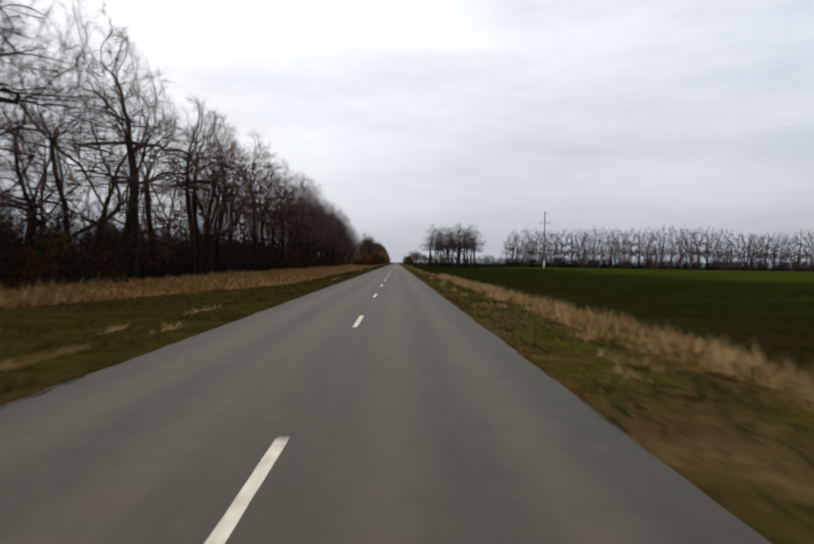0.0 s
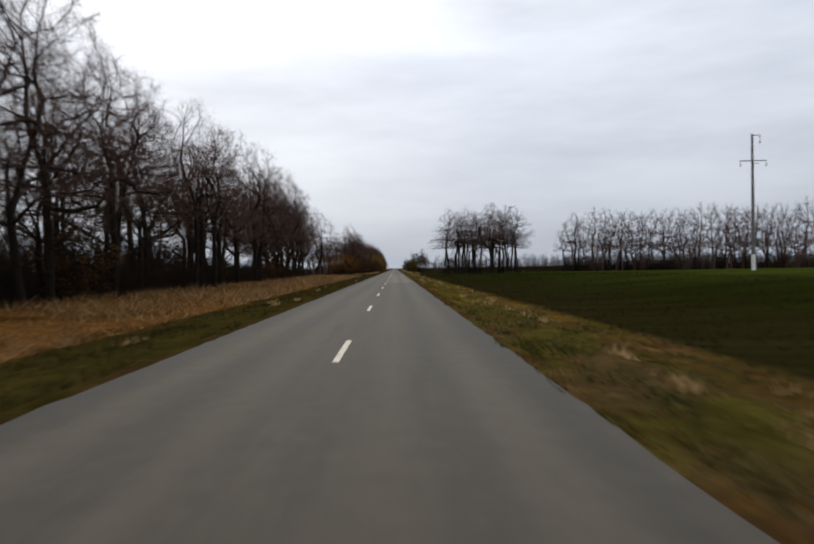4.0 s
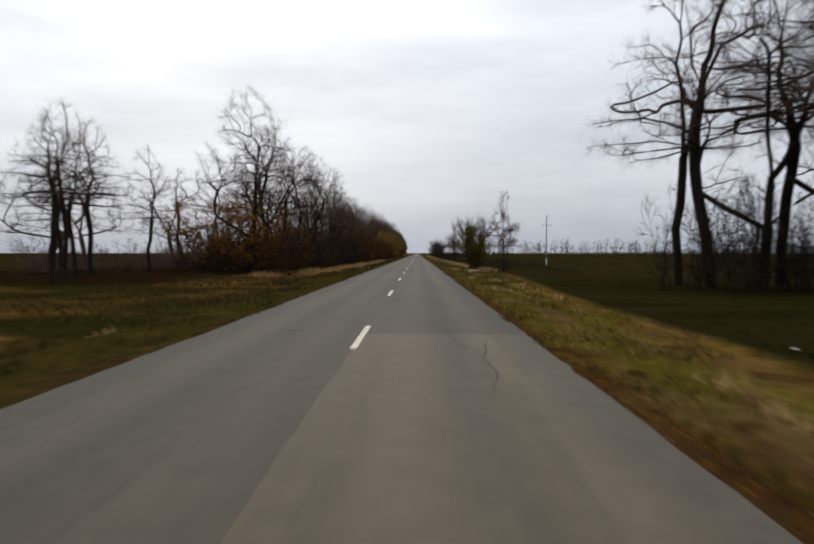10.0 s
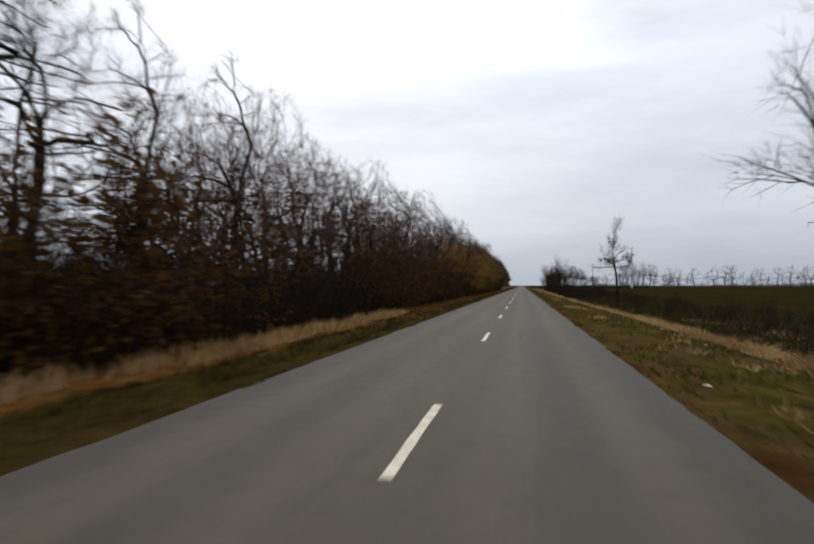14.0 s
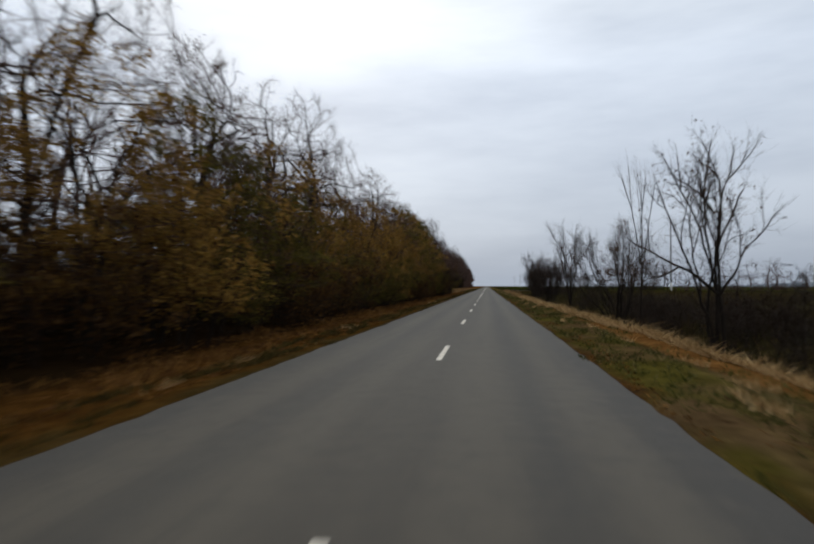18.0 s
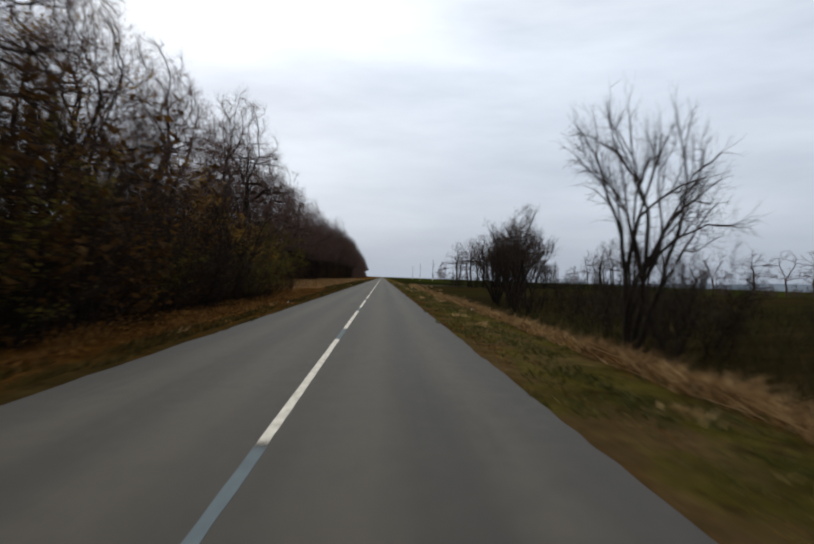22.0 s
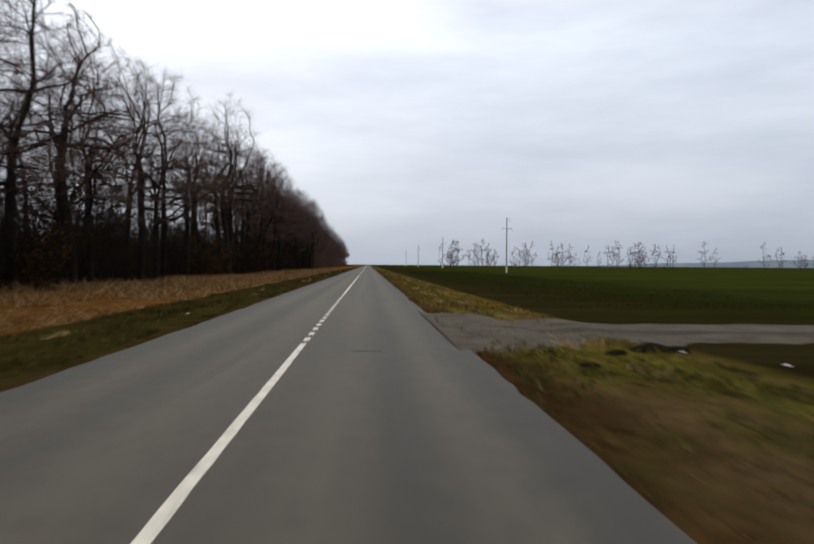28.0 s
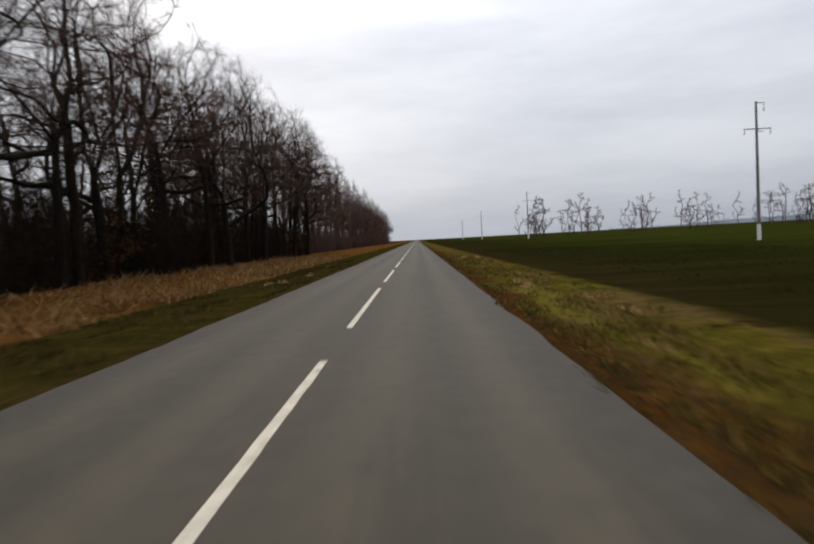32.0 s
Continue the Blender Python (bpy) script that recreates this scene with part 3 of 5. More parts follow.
def build_markings():
    root = tagged(new("centre_line"), "worn white centre line painted on the asphalt", "road marking", kind="structure")
    half = 0.052

    def dash(y0, y1):
        ob = strip("dash", -half, half, y0, y1, 0.007, PAINT, 0.009, y0, 0.25)
        ob.parent = root

    for k in range(-2, 40):
        dash(2.26 + 12 * k, 5.26 + 12 * k)
    dash(482.26, 488.26)
    for k in range(8):
        dash(491.26 + 12 * k, 500.26 + 12 * k)
    dash(587.26, 629.5)
    for k in range(19):
        dash(629.9 + k, 630.4 + k)
    dash(648.8, 689.7)
    for k in range(30):
        dash(692.7 + 12 * k, 701.7 + 12 * k)
    for y0, y1 in [(473.5, 482.0), (488.4, 491.1), (500.4, 503.1), (512.4, 515.1), (524.4, 527.1), (536.4, 539.1)]:
        ob = strip("old_dash", -half, half, y0, y1, 0.004, OLD_PAINT, 0.014, y0, label="faded blue-grey remains of an older line", category="road marking")


build_ground()
build_road()
build_markings()
strip("asphalt_overlay", -0.02, HALF - 0.05, 151.0, 232.0, 0.004, ASPHALT_NEW, 0.03, 3.0, 0.6, "lighter resurfaced strip of the lane with a straight seam", "road surface")


# ---- trees and shrubs ----
class Wood:
    """Collects tapered tubes into one triangle mesh."""

    def __init__(self):
        self.v, self.f = [], []

    def tube(self, pts, rads, sides):
        base = len(self.v)
        n = len(pts)
        for i, p in enumerate(pts):
            q = pts[min(i + 1, n - 1)] - pts[max(i - 1, 0)]
            q.normalize()
            a = q.orthogonal().normalized()
            b = q.cross(a)
            if i == n - 1 and rads[i] < 0.006:
                self.v.append(tuple(p))
                break
            for s in range(sides):
                ang = 2 * math.pi * s / sides
                self.v.append(tuple(p + rads[i] * (math.cos(ang) * a + math.sin(ang) * b)))
        tip = rads[-1] < 0.006
        rings = n - 1 if tip else n
        for i in range(rings - 1):
            for s in range(sides):
                s2 = (s + 1) % sides
                p, q = base + i * sides, base + (i + 1) * sides
                self.f += [(p + s, p + s2, q + s2), (p + s, q + s2, q + s)]
        if tip:
            p, t = base + (rings - 1) * sides, len(self.v) - 1
            for s in range(sides):
                self.f.append((p + s, p + (s + 1) % sides, t))

    def mesh(self, name, material):
        return mesh_arrays(name, np.array(self.v), np.array(self.f), material)


def bend(rng, p, d, length, n, wander, lift):
    """A crooked line of n steps."""
    pts = [p.copy()]
    for _ in range(n):
        d = (d + Vector((rng.gauss(0, wander), rng.gauss(0, wander), rng.gauss(0, wander) + lift))).normalized()
        p = p + d * (length / n)
        pts.append(p.copy())
    return pts, d


def off(rng, d, angle):
    """A direction that leaves d by about that angle."""
    side = d.orthogonal().normalized()
    side = (Matrix.Rotation(rng.uniform(0, 6.2832), 3, d) @ side)
    return (d * math.cos(angle) + side * math.sin(angle)).normalized()


def crooked(rng, p, d, length, step, wander, lift):
    """A crooked line of points, as an array."""
    pts = [np.array(p, float)]
    d = np.array(d, float)
    wander *= min(1.0, step / 0.38)
    for _ in range(max(2, int(length / step))):
        d = d + rng.normal(0, wander * (2.0 if rng.random() < 0.28 else 0.35), 3) + (0, 0, lift)
        d /= np.linalg.norm(d)
        pts.append(pts[-1] + d * step)
    return pts


def crown_space(rng, seed, tall, low, wide, count, belly, lumps, gaps):
    """Places in a domed, lumpy crown that the branches will grow to."""
    got = []
    while len(got) < count:
        h = rng.uniform(0, 1)
        swell = math.sin(math.pi * (0.06 + 0.94 * h) ** belly) ** 0.55 if h < 1 else 0
        az = rng.uniform(0, 6.2832)
        lump = 1 + lumps * noise.noise((math.cos(az) * 1.6 + seed, math.sin(az) * 1.6, h * 2.6))
        rad = wide * tall * swell * lump * rng.uniform(0, 1) ** 0.50
        z = low * tall + (1 - low) * tall * h * (1 - 0.30 * (rad / (wide * tall)) ** 2)
        p = (rad * math.cos(az), rad * math.sin(az), z)
        if noise.noise((p[0] * 0.42 + seed * 3.1, p[1] * 0.42, p[2] * 0.42)) > gaps:
            got.append(p)
    return np.array(got)


def sprigs(rng, base, axis, length, radius, spread, lift):
    """Thin tapered shoots from base along axis, as vertices, triangles and tips."""
    n = len(base)
    side = np.cross(axis, rng.normal(0, 1, (n, 3)))
    side /= np.linalg.norm(side, axis=1)[:, None] + 1e-9
    ang = rng.uniform(*spread, n)[:, None]
    d = axis * np.cos(ang) + side * np.sin(ang) + np.array((0, 0, lift))
    d /= np.linalg.norm(d, axis=1)[:, None] + 1e-9
    tip = base + d * length[:, None]
    a = np.cross(d, (0.31, 0.52, 0.79))
    a /= np.linalg.norm(a, axis=1)[:, None] + 1e-9
    b = np.cross(d, a)
    r = radius[:, None]
    v = np.stack([base + a * r, base + (-0.5 * a + 0.866 * b) * r, base + (-0.5 * a - 0.866 * b) * r, tip], 1).reshape(-1, 3)
    q = np.arange(n)[:, None] * 4
    f = np.stack([q + (0, 1, 3), q + (1, 2, 3), q + (2, 0, 3)], 1).reshape(-1, 3)
    return v, f, tip, d


def crown_tree(seed, tall, clear=0.42, wide=0.30, stems=1, fan=0.0, low=None, limbs=4, count=1500, step=0.38, reach=2.0, kill=0.66, girth=0.0130, crook=0.62, steady=0.55, radiate=0.15, belly=0.72, lumps=0.5, gaps=-0.22,
               twigs=5, many=3, twig_len=(0.35, 0.85), twig_r=0.0036, leaf=None, leaf_n=0, leaf_size=(0.05, 0.10), leafy=0.5, leaf_low=0.0):
    """Meshes of a tree whose limbs grow into a domed crown: trunk with its main limbs, the crown of branches and fine twigs, leaves that still cling."""
    rng = np.random.default_rng(seed)
    pos, up = [], []

    def lay(line, root):
        """Adds a line of wood that springs from the node root."""
        for j, p in enumerate(line[1:] if root >= 0 else line):
            up.append(len(pos) - 1 if j else root)
            pos.append(p)
        return len(pos) - 1

    for i in range(stems):
        az, tilt = 2.39996 * i + rng.uniform(-0.3, 0.3), fan * math.sqrt((i + 0.6) / stems)
        d = (math.cos(az) * math.sin(tilt) + rng.normal(0, 0.03), math.sin(az) * math.sin(tilt) + rng.normal(0, 0.03), math.cos(tilt))
        first = len(pos)
        top = lay(crooked(rng, (0.07 * math.cos(az) * (stems > 1), 0.07 * math.sin(az) * (stems > 1), -0.3), d, tall * clear * rng.uniform(0.85, 1.12) + 0.3, step, 0.06, 0.02), -1)
        turn = rng.uniform(0, 6.28)
        # main limbs: most from the fork, some lower on the trunk and flatter
        for k in range(limbs):
            high = k < max(2, limbs - 2)
            root = top if high else int(rng.integers(first + int((top - first) * 0.62), top))
            tl = rng.uniform(0.18, 0.62) if high else rng.uniform(0.75, 1.15)
            ax = turn + 2.39996 * k
            ln = tall * (1 - clear) * (rng.uniform(0.45, 0.68) if high else rng.uniform(0.28, 0.45)) * (1 if high else wide / 0.3)
            lay(crooked(rng, pos[root], (math.cos(ax) * math.sin(tl), math.sin(ax) * math.sin(tl), math.cos(tl)), ln, step, 0.17, 0.03), root)
    goal = crown_space(rng, seed, tall, clear * 0.72 if low is None else low, wide, count, belly, lumps, gaps)
    P = np.array(pos)
    dist = np.linalg.norm(goal[:, None] - P[None], axis=2)
    near, far = dist.argmin(1), dist.min(1)
    born = np.zeros(len(P), int)
    aim = np.array([P[i] - P[up[i]] if up[i] >= 0 else (0, 0, step) for i in range(len(P))]) / step
    for _ in range(110):
        keep = far > kill * (0.8 + 0.4 * rng.random(len(far)))
        keep &= born[near] < 3
        goal, near, far = goal[keep], near[keep], far[keep]
        if len(goal) == 0:
            break
        pull = far < reach
        if not pull.any():
            pull = far <= far.min() + 0.5
        # a shoot's end does not turn back on itself
        ahead = ((goal - P[near]) * aim[near]).sum(1) / (far + 1e-9)
        pull &= (ahead > 0.35) | (born[near] > 0)
        outward = P[near] - (0, 0, tall * clear * 0.5)
        pull &= ((goal - P[near]) * outward).sum(1) > -0.62 * far * np.linalg.norm(outward, axis=1)
        if not pull.any():
            break
        way = goal[pull] - P[near[pull]]
        way /= np.linalg.norm(way, axis=1)[:, None]
        who, back = np.unique(near[pull], return_inverse=True)
        total = np.zeros((len(who), 3))
        np.add.at(total, back, way)
        total /= np.linalg.norm(total, axis=1)[:, None] + 1e-9
        out = P[who] - (0, 0, tall * clear * 0.5)
        total += steady * aim[who] + rng.normal(0, crook, total.shape) * np.where(rng.random((len(who), 1)) < 0.3, 1.0, 0.15) + radiate * out / (np.linalg.norm(out, axis=1)[:, None] + 1e-9) + (0, 0, 0.03)
        total[:, 2] = np.maximum(total[:, 2], -0.12)
        total /= np.linalg.norm(total, axis=1)[:, None] + 1e-9
        fresh = P[who] + total * step
        start = len(P)
        P = np.concatenate([P, fresh])
        born[who] += 1
        born = np.concatenate([born, np.zeros(len(fresh), int)])
        aim = np.concatenate([aim, total])
        up += [int(w) for w in who]
        d2 = np.linalg.norm(goal[:, None] - fresh[None], axis=2)
        best, at = d2.min(1), d2.argmin(1)
        closer = best < far
        near[closer], far[closer] = start + at[closer], best[closer]
        if len(P) > 3200:
            break
    n = len(P)
    kids = [[] for _ in range(n)]
    for i in range(n):
        if up[i] >= 0:
            kids[up[i]].append(i)
    load = np.zeros(n)
    for i in range(n - 1, -1, -1):
        load[i] += 0 if kids[i] else 1
        if up[i] >= 0:
            load[up[i]] += load[i]
    share = max(load[i] for i in range(n) if up[i] < 0)
    base_r = tall * girth * rng.uniform(0.9, 1.2)
    R = np.maximum(0.0050, base_r * (load / share) ** 0.57)
    P *= tall / (P[:, 2].max() + 0.3)
    trunk, crown = Wood(), Wood()
    heads = [i for i in range(n) if up[i] < 0]
    while heads:
        i = heads.pop()
        line = [up[i]] if up[i] >= 0 else []
        while True:
            line.append(i)
            if not kids[i]:
                break
            best = max(kids[i], key=lambda q: load[q])
            heads += [q for q in kids[i] if q != best]
            i = best
        rad = [float(min(R[q], R[line[1]] * 1.05) if j == 0 and len(line) > 1 and up[line[0]] >= 0 else R[q]) for j, q in enumerate(line)]
        if up[line[0]] < 0:
            rad[0] *= 1.45
        cut = [0]
        bands = [0 if r > 0.055 else 1 if r > 0.021 else 2 for r in rad]
        for j in range(1, len(line)):
            if bands[j] != bands[cut[-1]]:
                cut.append(j)
        cut.append(len(line) - 1)
        for a, b in zip(cut, cut[1:]):
            if b > a:
                wood, sides = ((trunk, 7), (trunk, 5), (crown, 3))[bands[a]]
                wood.tube([Vector(P[q]) for q in line[a:b + 1]], rad[a:b + 1], sides)
    # fine twigs on all the thin wood
    thin = np.array([i for i in range(n) if R[i] < max(0.030, 2.2 * R.min()) and up[i] >= 0])
    axis = P[thin] - P[[up[i] for i in thin]]
    axis /= np.linalg.norm(axis, axis=1)[:, None] + 1e-9
    # the ends of the branches carry thicker tufts
    often = np.array([twigs * 2 if not kids[i] else twigs for i in thin])
    base, axis = np.repeat(P[thin], often, 0), np.repeat(axis, often, 0)
    base = base - axis * rng.uniform(0, step, (len(base), 1))
    ln = rng.uniform(*twig_len, len(base)) * (0.6 if tall < 10 else 1.0)
    v1, f1, tips, d1 = sprigs(rng, base, axis, ln, np.full(len(base), twig_r), (0.35, 1.25), 0.05)
    u = rng.uniform(0.15, 0.95, (len(base) * many, 1))
    b2 = np.repeat(base, many, 0) * (1 - u) + np.repeat(tips, many, 0) * u
    v2, f2, tips2, _ = sprigs(rng, b2, np.repeat(d1, many, 0), np.repeat(ln, many) * rng.uniform(0.3, 0.7, len(b2)), np.full(len(b2), twig_r * 0.75), (0.35, 1.0), 0.05)
    wood_v, wood_f = np.array(crown.v).reshape(-1, 3), np.array(crown.f).reshape(-1, 3)
    verts = np.concatenate([wood_v, v1, v2])
    faces = np.concatenate([wood_f, f1 + len(wood_v), f2 + len(wood_v) + len(v1)])
    leaves = None
    if leaf is not None:
        ok = [j for j in range(len(tips2)) if tips2[j][2] > leaf_low * tall and noise.noise(Vector(tips2[j] * 0.8) + Vector((seed, 0, 0))) > 0.35 - leafy]
        leaves = leaf_cloud(rng, b2[ok], tips2[ok], leaf_n, *leaf_size, leaf)
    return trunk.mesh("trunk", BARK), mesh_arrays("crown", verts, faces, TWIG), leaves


def forked_tree(seed, tall, stems, clear, fan, depth, side, twig_r=0.008, wander=0.17, open_angle=(0.34, 0.80), wide=0.38, leaf=None, leaf_n=0, leaf_size=(0.03, 0.065), stout=1.0):
    """Meshes of a small tree that forks again and again from straight radiating stems: limbs, the crown of branches and twigs, a few clinging leaves."""
    rng = random.Random(seed)
    trunk, crown, ends = Wood(), Wood(), []

    def shoot(p, d, length):
        p1, _ = bend(rng, p, d, length, 2, 0.22, 0.06)
        crown.tube(p1, [twig_r * 1.25, twig_r, twig_r * 0.45], 3)
        ends.append((p1[1], p1[2]))
        for _ in range(4):
            q = p1[1].lerp(p1[rng.choice((0, 2))], rng.uniform(0, 0.9))
            crown.tube([q, q + off(rng, d, rng.uniform(0.35, 0.9)) * length * rng.uniform(0.35, 0.7)], [twig_r * 0.85, twig_r * 0.3], 3)

    def grow(p, d, length, r, level):
        n = 7 if level == 0 else 5 if level < 3 else 3
        pts, d = bend(rng, p, d, length, n, wander * (0.36 if level == 0 else 1.08), 0.05 if level == 0 else 0.055)
        if d.z < 0.35:
            d = Vector((d.x, d.y, 0.35)).normalized()
        r_end = r * 0.80
        wood, sides = (trunk, (7, 6, 5)[level]) if level < 3 else (crown, 4 if level < 5 else 3)
        wood.tube(pts, [(r + (r_end - r) * i / n) * (1.4 if level == 0 and i == 0 else 1) for i in range(n + 1)], sides)
        if level >= 1:
            for _ in range(side):
                u = rng.uniform(0.1, 1.0) * n
                j = min(n - 1, int(u))
                shoot(pts[j].lerp(pts[j + 1], u - j), off(rng, d, rng.uniform(0.5, 1.2)), min(1.5, 0.35 + length * 0.55) * rng.uniform(0.6, 1.1))
        if level == depth or r_end < twig_r * 1.3:
            for _ in range(3):
                shoot(pts[-1], off(rng, d, rng.uniform(0.1, 0.6)), rng.uniform(0.5, 1.1))
            return
        main = off(rng, d, rng.uniform(0.08, 0.32))
        grow(pts[-1], main, length * rng.uniform(0.70, 0.86), r_end * rng.uniform(0.84, 0.94), level + 1)
        for _ in range(2 if rng.random() < 0.22 else 1):
            grow(pts[-1], off(rng, d, rng.uniform(*open_angle)), length * rng.uniform(0.55, 0.80), r_end * rng.uniform(0.56, 0.80), level + 1)

    for i in range(stems):
        az, tilt = 2.39996 * i + rng.uniform(-0.3, 0.3), fan * math.sqrt((i + 0.5) / stems)
        d = Vector((math.cos(az) * math.sin(tilt), math.sin(az) * math.sin(tilt), math.cos(tilt)))
        if stems == 1:
            d = Vector((rng.gauss(0, 0.03), rng.gauss(0, 0.03), 1)).normalized()
            grow(Vector((0, 0, -0.3)), d, tall * clear * rng.uniform(0.85, 1.2), tall * rng.uniform(0.0145, 0.0200), 0)
        else:
            grow(Vector((0.06 * math.cos(az), 0.06 * math.sin(az), -0.2)), d, tall * clear * rng.uniform(0.92, 1.08), tall * stout * rng.uniform(0.0075, 0.0115), 1)
    # true to height, and to the crown's reach
    k = tall / max(v[2] for v in crown.v)
    reach = sorted(math.hypot(v[0], v[1]) for v in crown.v)[int(len(crown.v) * 0.97)]
    s = min(k, wide * tall / reach)
    trunk.v = [(x * s, y * s, z * k) for x, y, z in trunk.v]
    crown.v = [(x * s, y * s, z * k) for x, y, z in crown.v]
    leaves = leaf_cloud(np.random.default_rng(seed), np.array([e[0] for e in ends]) * (s, s, k), np.array([e[1] for e in ends]) * (s, s, k), leaf_n, *leaf_size, leaf) if leaf else None
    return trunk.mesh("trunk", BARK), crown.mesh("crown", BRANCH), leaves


def leaf_cloud(rng, a, b, count, small, large, material):
    """Folded leaves near the ends of twigs, each two triangles."""
    pick = rng.integers(0, len(a), count)
    p = a[pick] + (b - a)[pick] * rng.uniform(0, 1.2, (count, 1)) + rng.normal(0, 0.08, (count, 3))
    s = rng.uniform(small, large, (count, 1))
    u = rng.normal(0, 1, (count, 3)) * (1, 1, 0.6)
    u /= np.linalg.norm(u, axis=1)[:, None]
    w = np.cross(u, rng.normal(0, 1, (count, 3)))
    w /= np.linalg.norm(w, axis=1)[:, None]
    lift = np.cross(u, w) * s * 0.25
    v = np.stack([p - u * s, p + w * s * 0.55 + lift, p + u * s, p - w * s * 0.55 + lift], 1).reshape(-1, 3)
    q = np.arange(count)[:, None] * 4
    return mesh_arrays("leaves", v, np.stack([q + (0, 1, 2), q + (0, 2, 3)], 1).reshape(-1, 3), material)


def shrub(seed, tall, wide, stems, twigs, leaf=None, leaf_n=0, leaf_size=(0.06, 0.13), leaf_low=0.0):
    """Meshes of a many-stemmed bush: the stems, the twigs, and leaves that still cling."""
    rng = random.Random(seed)
    stem, twig = Wood(), Wood()
    ends = []
    for i in range(stems):
        ang = rng.uniform(0, 6.2832)
        rad = wide * 0.25 * math.sqrt(rng.random())
        p = Vector((rad * math.cos(ang), rad * math.sin(ang), -0.25))
        out = rng.uniform(0.05, 0.75) * wide / tall
        d = Vector((math.cos(ang) * out, math.sin(ang) * out, 1)).normalized()
        ln = tall * rng.uniform(0.55, 1.05)
        pts, _ = bend(rng, p, d, ln, 5, 0.13, 0.03)
        r = tall * rng.uniform(0.004, 0.009)
        stem.tube(pts, [max(0.007, r * (1 - 0.85 * q / 5)) for q in range(6)], 4)
        for _b in range(twigs):
            u = rng.uniform(0.08, 1.0)
            j = min(4, int(u * 5))
            q = pts[j].lerp(pts[j + 1], u * 5 - j)
            ax = (pts[j + 1] - pts[j]).normalized()
            l2 = ln * rng.uniform(0.14, 0.34) * (1.2 - 0.6 * u)
            p2, _ = bend(rng, q, off(rng, ax, rng.uniform(0.4, 1.1)), l2, 3, 0.2, 0.04)
            twig.tube(p2, [max(0.007, r * 0.35), 0.008, 0.0065, 0.004], 3)
            for _c in range(4):
                u3 = rng.uniform(0.2, 1.0)
                j3 = min(2, int(u3 * 3))
                t0 = p2[j3].lerp(p2[j3 + 1], u3 * 3 - j3)
                t1 = t0 + off(rng, (p2[j3 + 1] - p2[j3]).normalized(), rng.uniform(0.4, 1.0)) * l2 * rng.uniform(0.4, 0.8)
                twig.tube([t0, t1], [0.010, 0.003], 3)
                if t1.z > tall * leaf_low:
                    ends.append((t0, t1))
    leaves = leaf_cloud(np.random.default_rng(seed), np.array([e[0] for e in ends]), np.array([e[1] for e in ends]), leaf_n, *leaf_size, leaf) if leaf is not None and leaf_n else None
    return stem.mesh("stem_clump", BRUSH), twig.mesh("crown", BRUSH), leaves


def plant(name, names, meshes, x, y, turn, size, label, category, group, lean=0.0):
    """One tree or bush at its place, with its meshes as parts."""
    root = new(name)
    root.matrix_basis = pose(x, y, height(x, y) - 0.02, lean, 0, turn) @ Matrix.Diagonal((size, size, size, 1))
    for n, me in zip(names, meshes):
        if me is not None:
            part(n, me, root)
    return tagged(root, label, category, group)


TREE_PARTS = ("trunk", "crown", "foliage")
BUSH_PARTS = ("stem_clump", "crown", "foliage")
# kinds of belt trees, about 15 m tall: domed crowns on crooked limbs
TALL = [crown_tree(100 + i, 15.0, (0.36, 0.60, 0.30, 0.40, 0.56, 0.33, 0.46, 0.28)[i], (0.31, 0.28, 0.35, 0.29, 0.27, 0.33, 0.28, 0.36)[i], low=(0.25, 0.34, 0.22, 0.27, 0.30, 0.24, 0.28, 0.20)[i], limbs=(4, 6, 4, 5, 6, 6, 5, 5)[i]) for i in range(8)]
NARROW = [crown_tree(120 + i, 15.0, (0.66, 0.58, 0.70)[i], (0.21, 0.24, 0.20)[i], low=0.34, limbs=6, count=1000, lumps=0.7, girth=0.0135) for i in range(3)]
TALL_FAR = [crown_tree(140 + i, 15.0, (0.34, 0.42, 0.30, 0.38)[i], 0.28, count=320, step=0.55, kill=0.9, reach=3.2, twigs=3, many=2, twig_len=(0.45, 1.0), twig_r=0.0115) for i in range(4)]
DISTANT = [crown_tree(150 + i, 15.0, (0.30, 0.24, 0.38, 0.2)[i], (0.20, 0.27, 0.16, 0.31)[i], count=70, step=0.7, kill=1.0, reach=4, crook=0.3, twigs=8, many=1, twig_len=(0.5, 1.2), twig_r=0.022, girth=0.010) for i in range(4)]
SPREADING = [crown_tree(190 + i, 15.0, 0.36, (0.46, 0.42)[i], limbs=7, count=1500, radiate=0.35, lumps=0.4, girth=0.0165) for i in range(2)]
TALL_LEAFY = [crown_tree(160 + i, 14.0, (0.34, 0.38, 0.3)[i], 0.28, leaf=(LEAF_BROWN, LEAF_GOLD, LEAF_OLIVE)[i], leaf_n=3500, leaf_size=(0.04, 0.08), leafy=0.25) for i in range(3)]
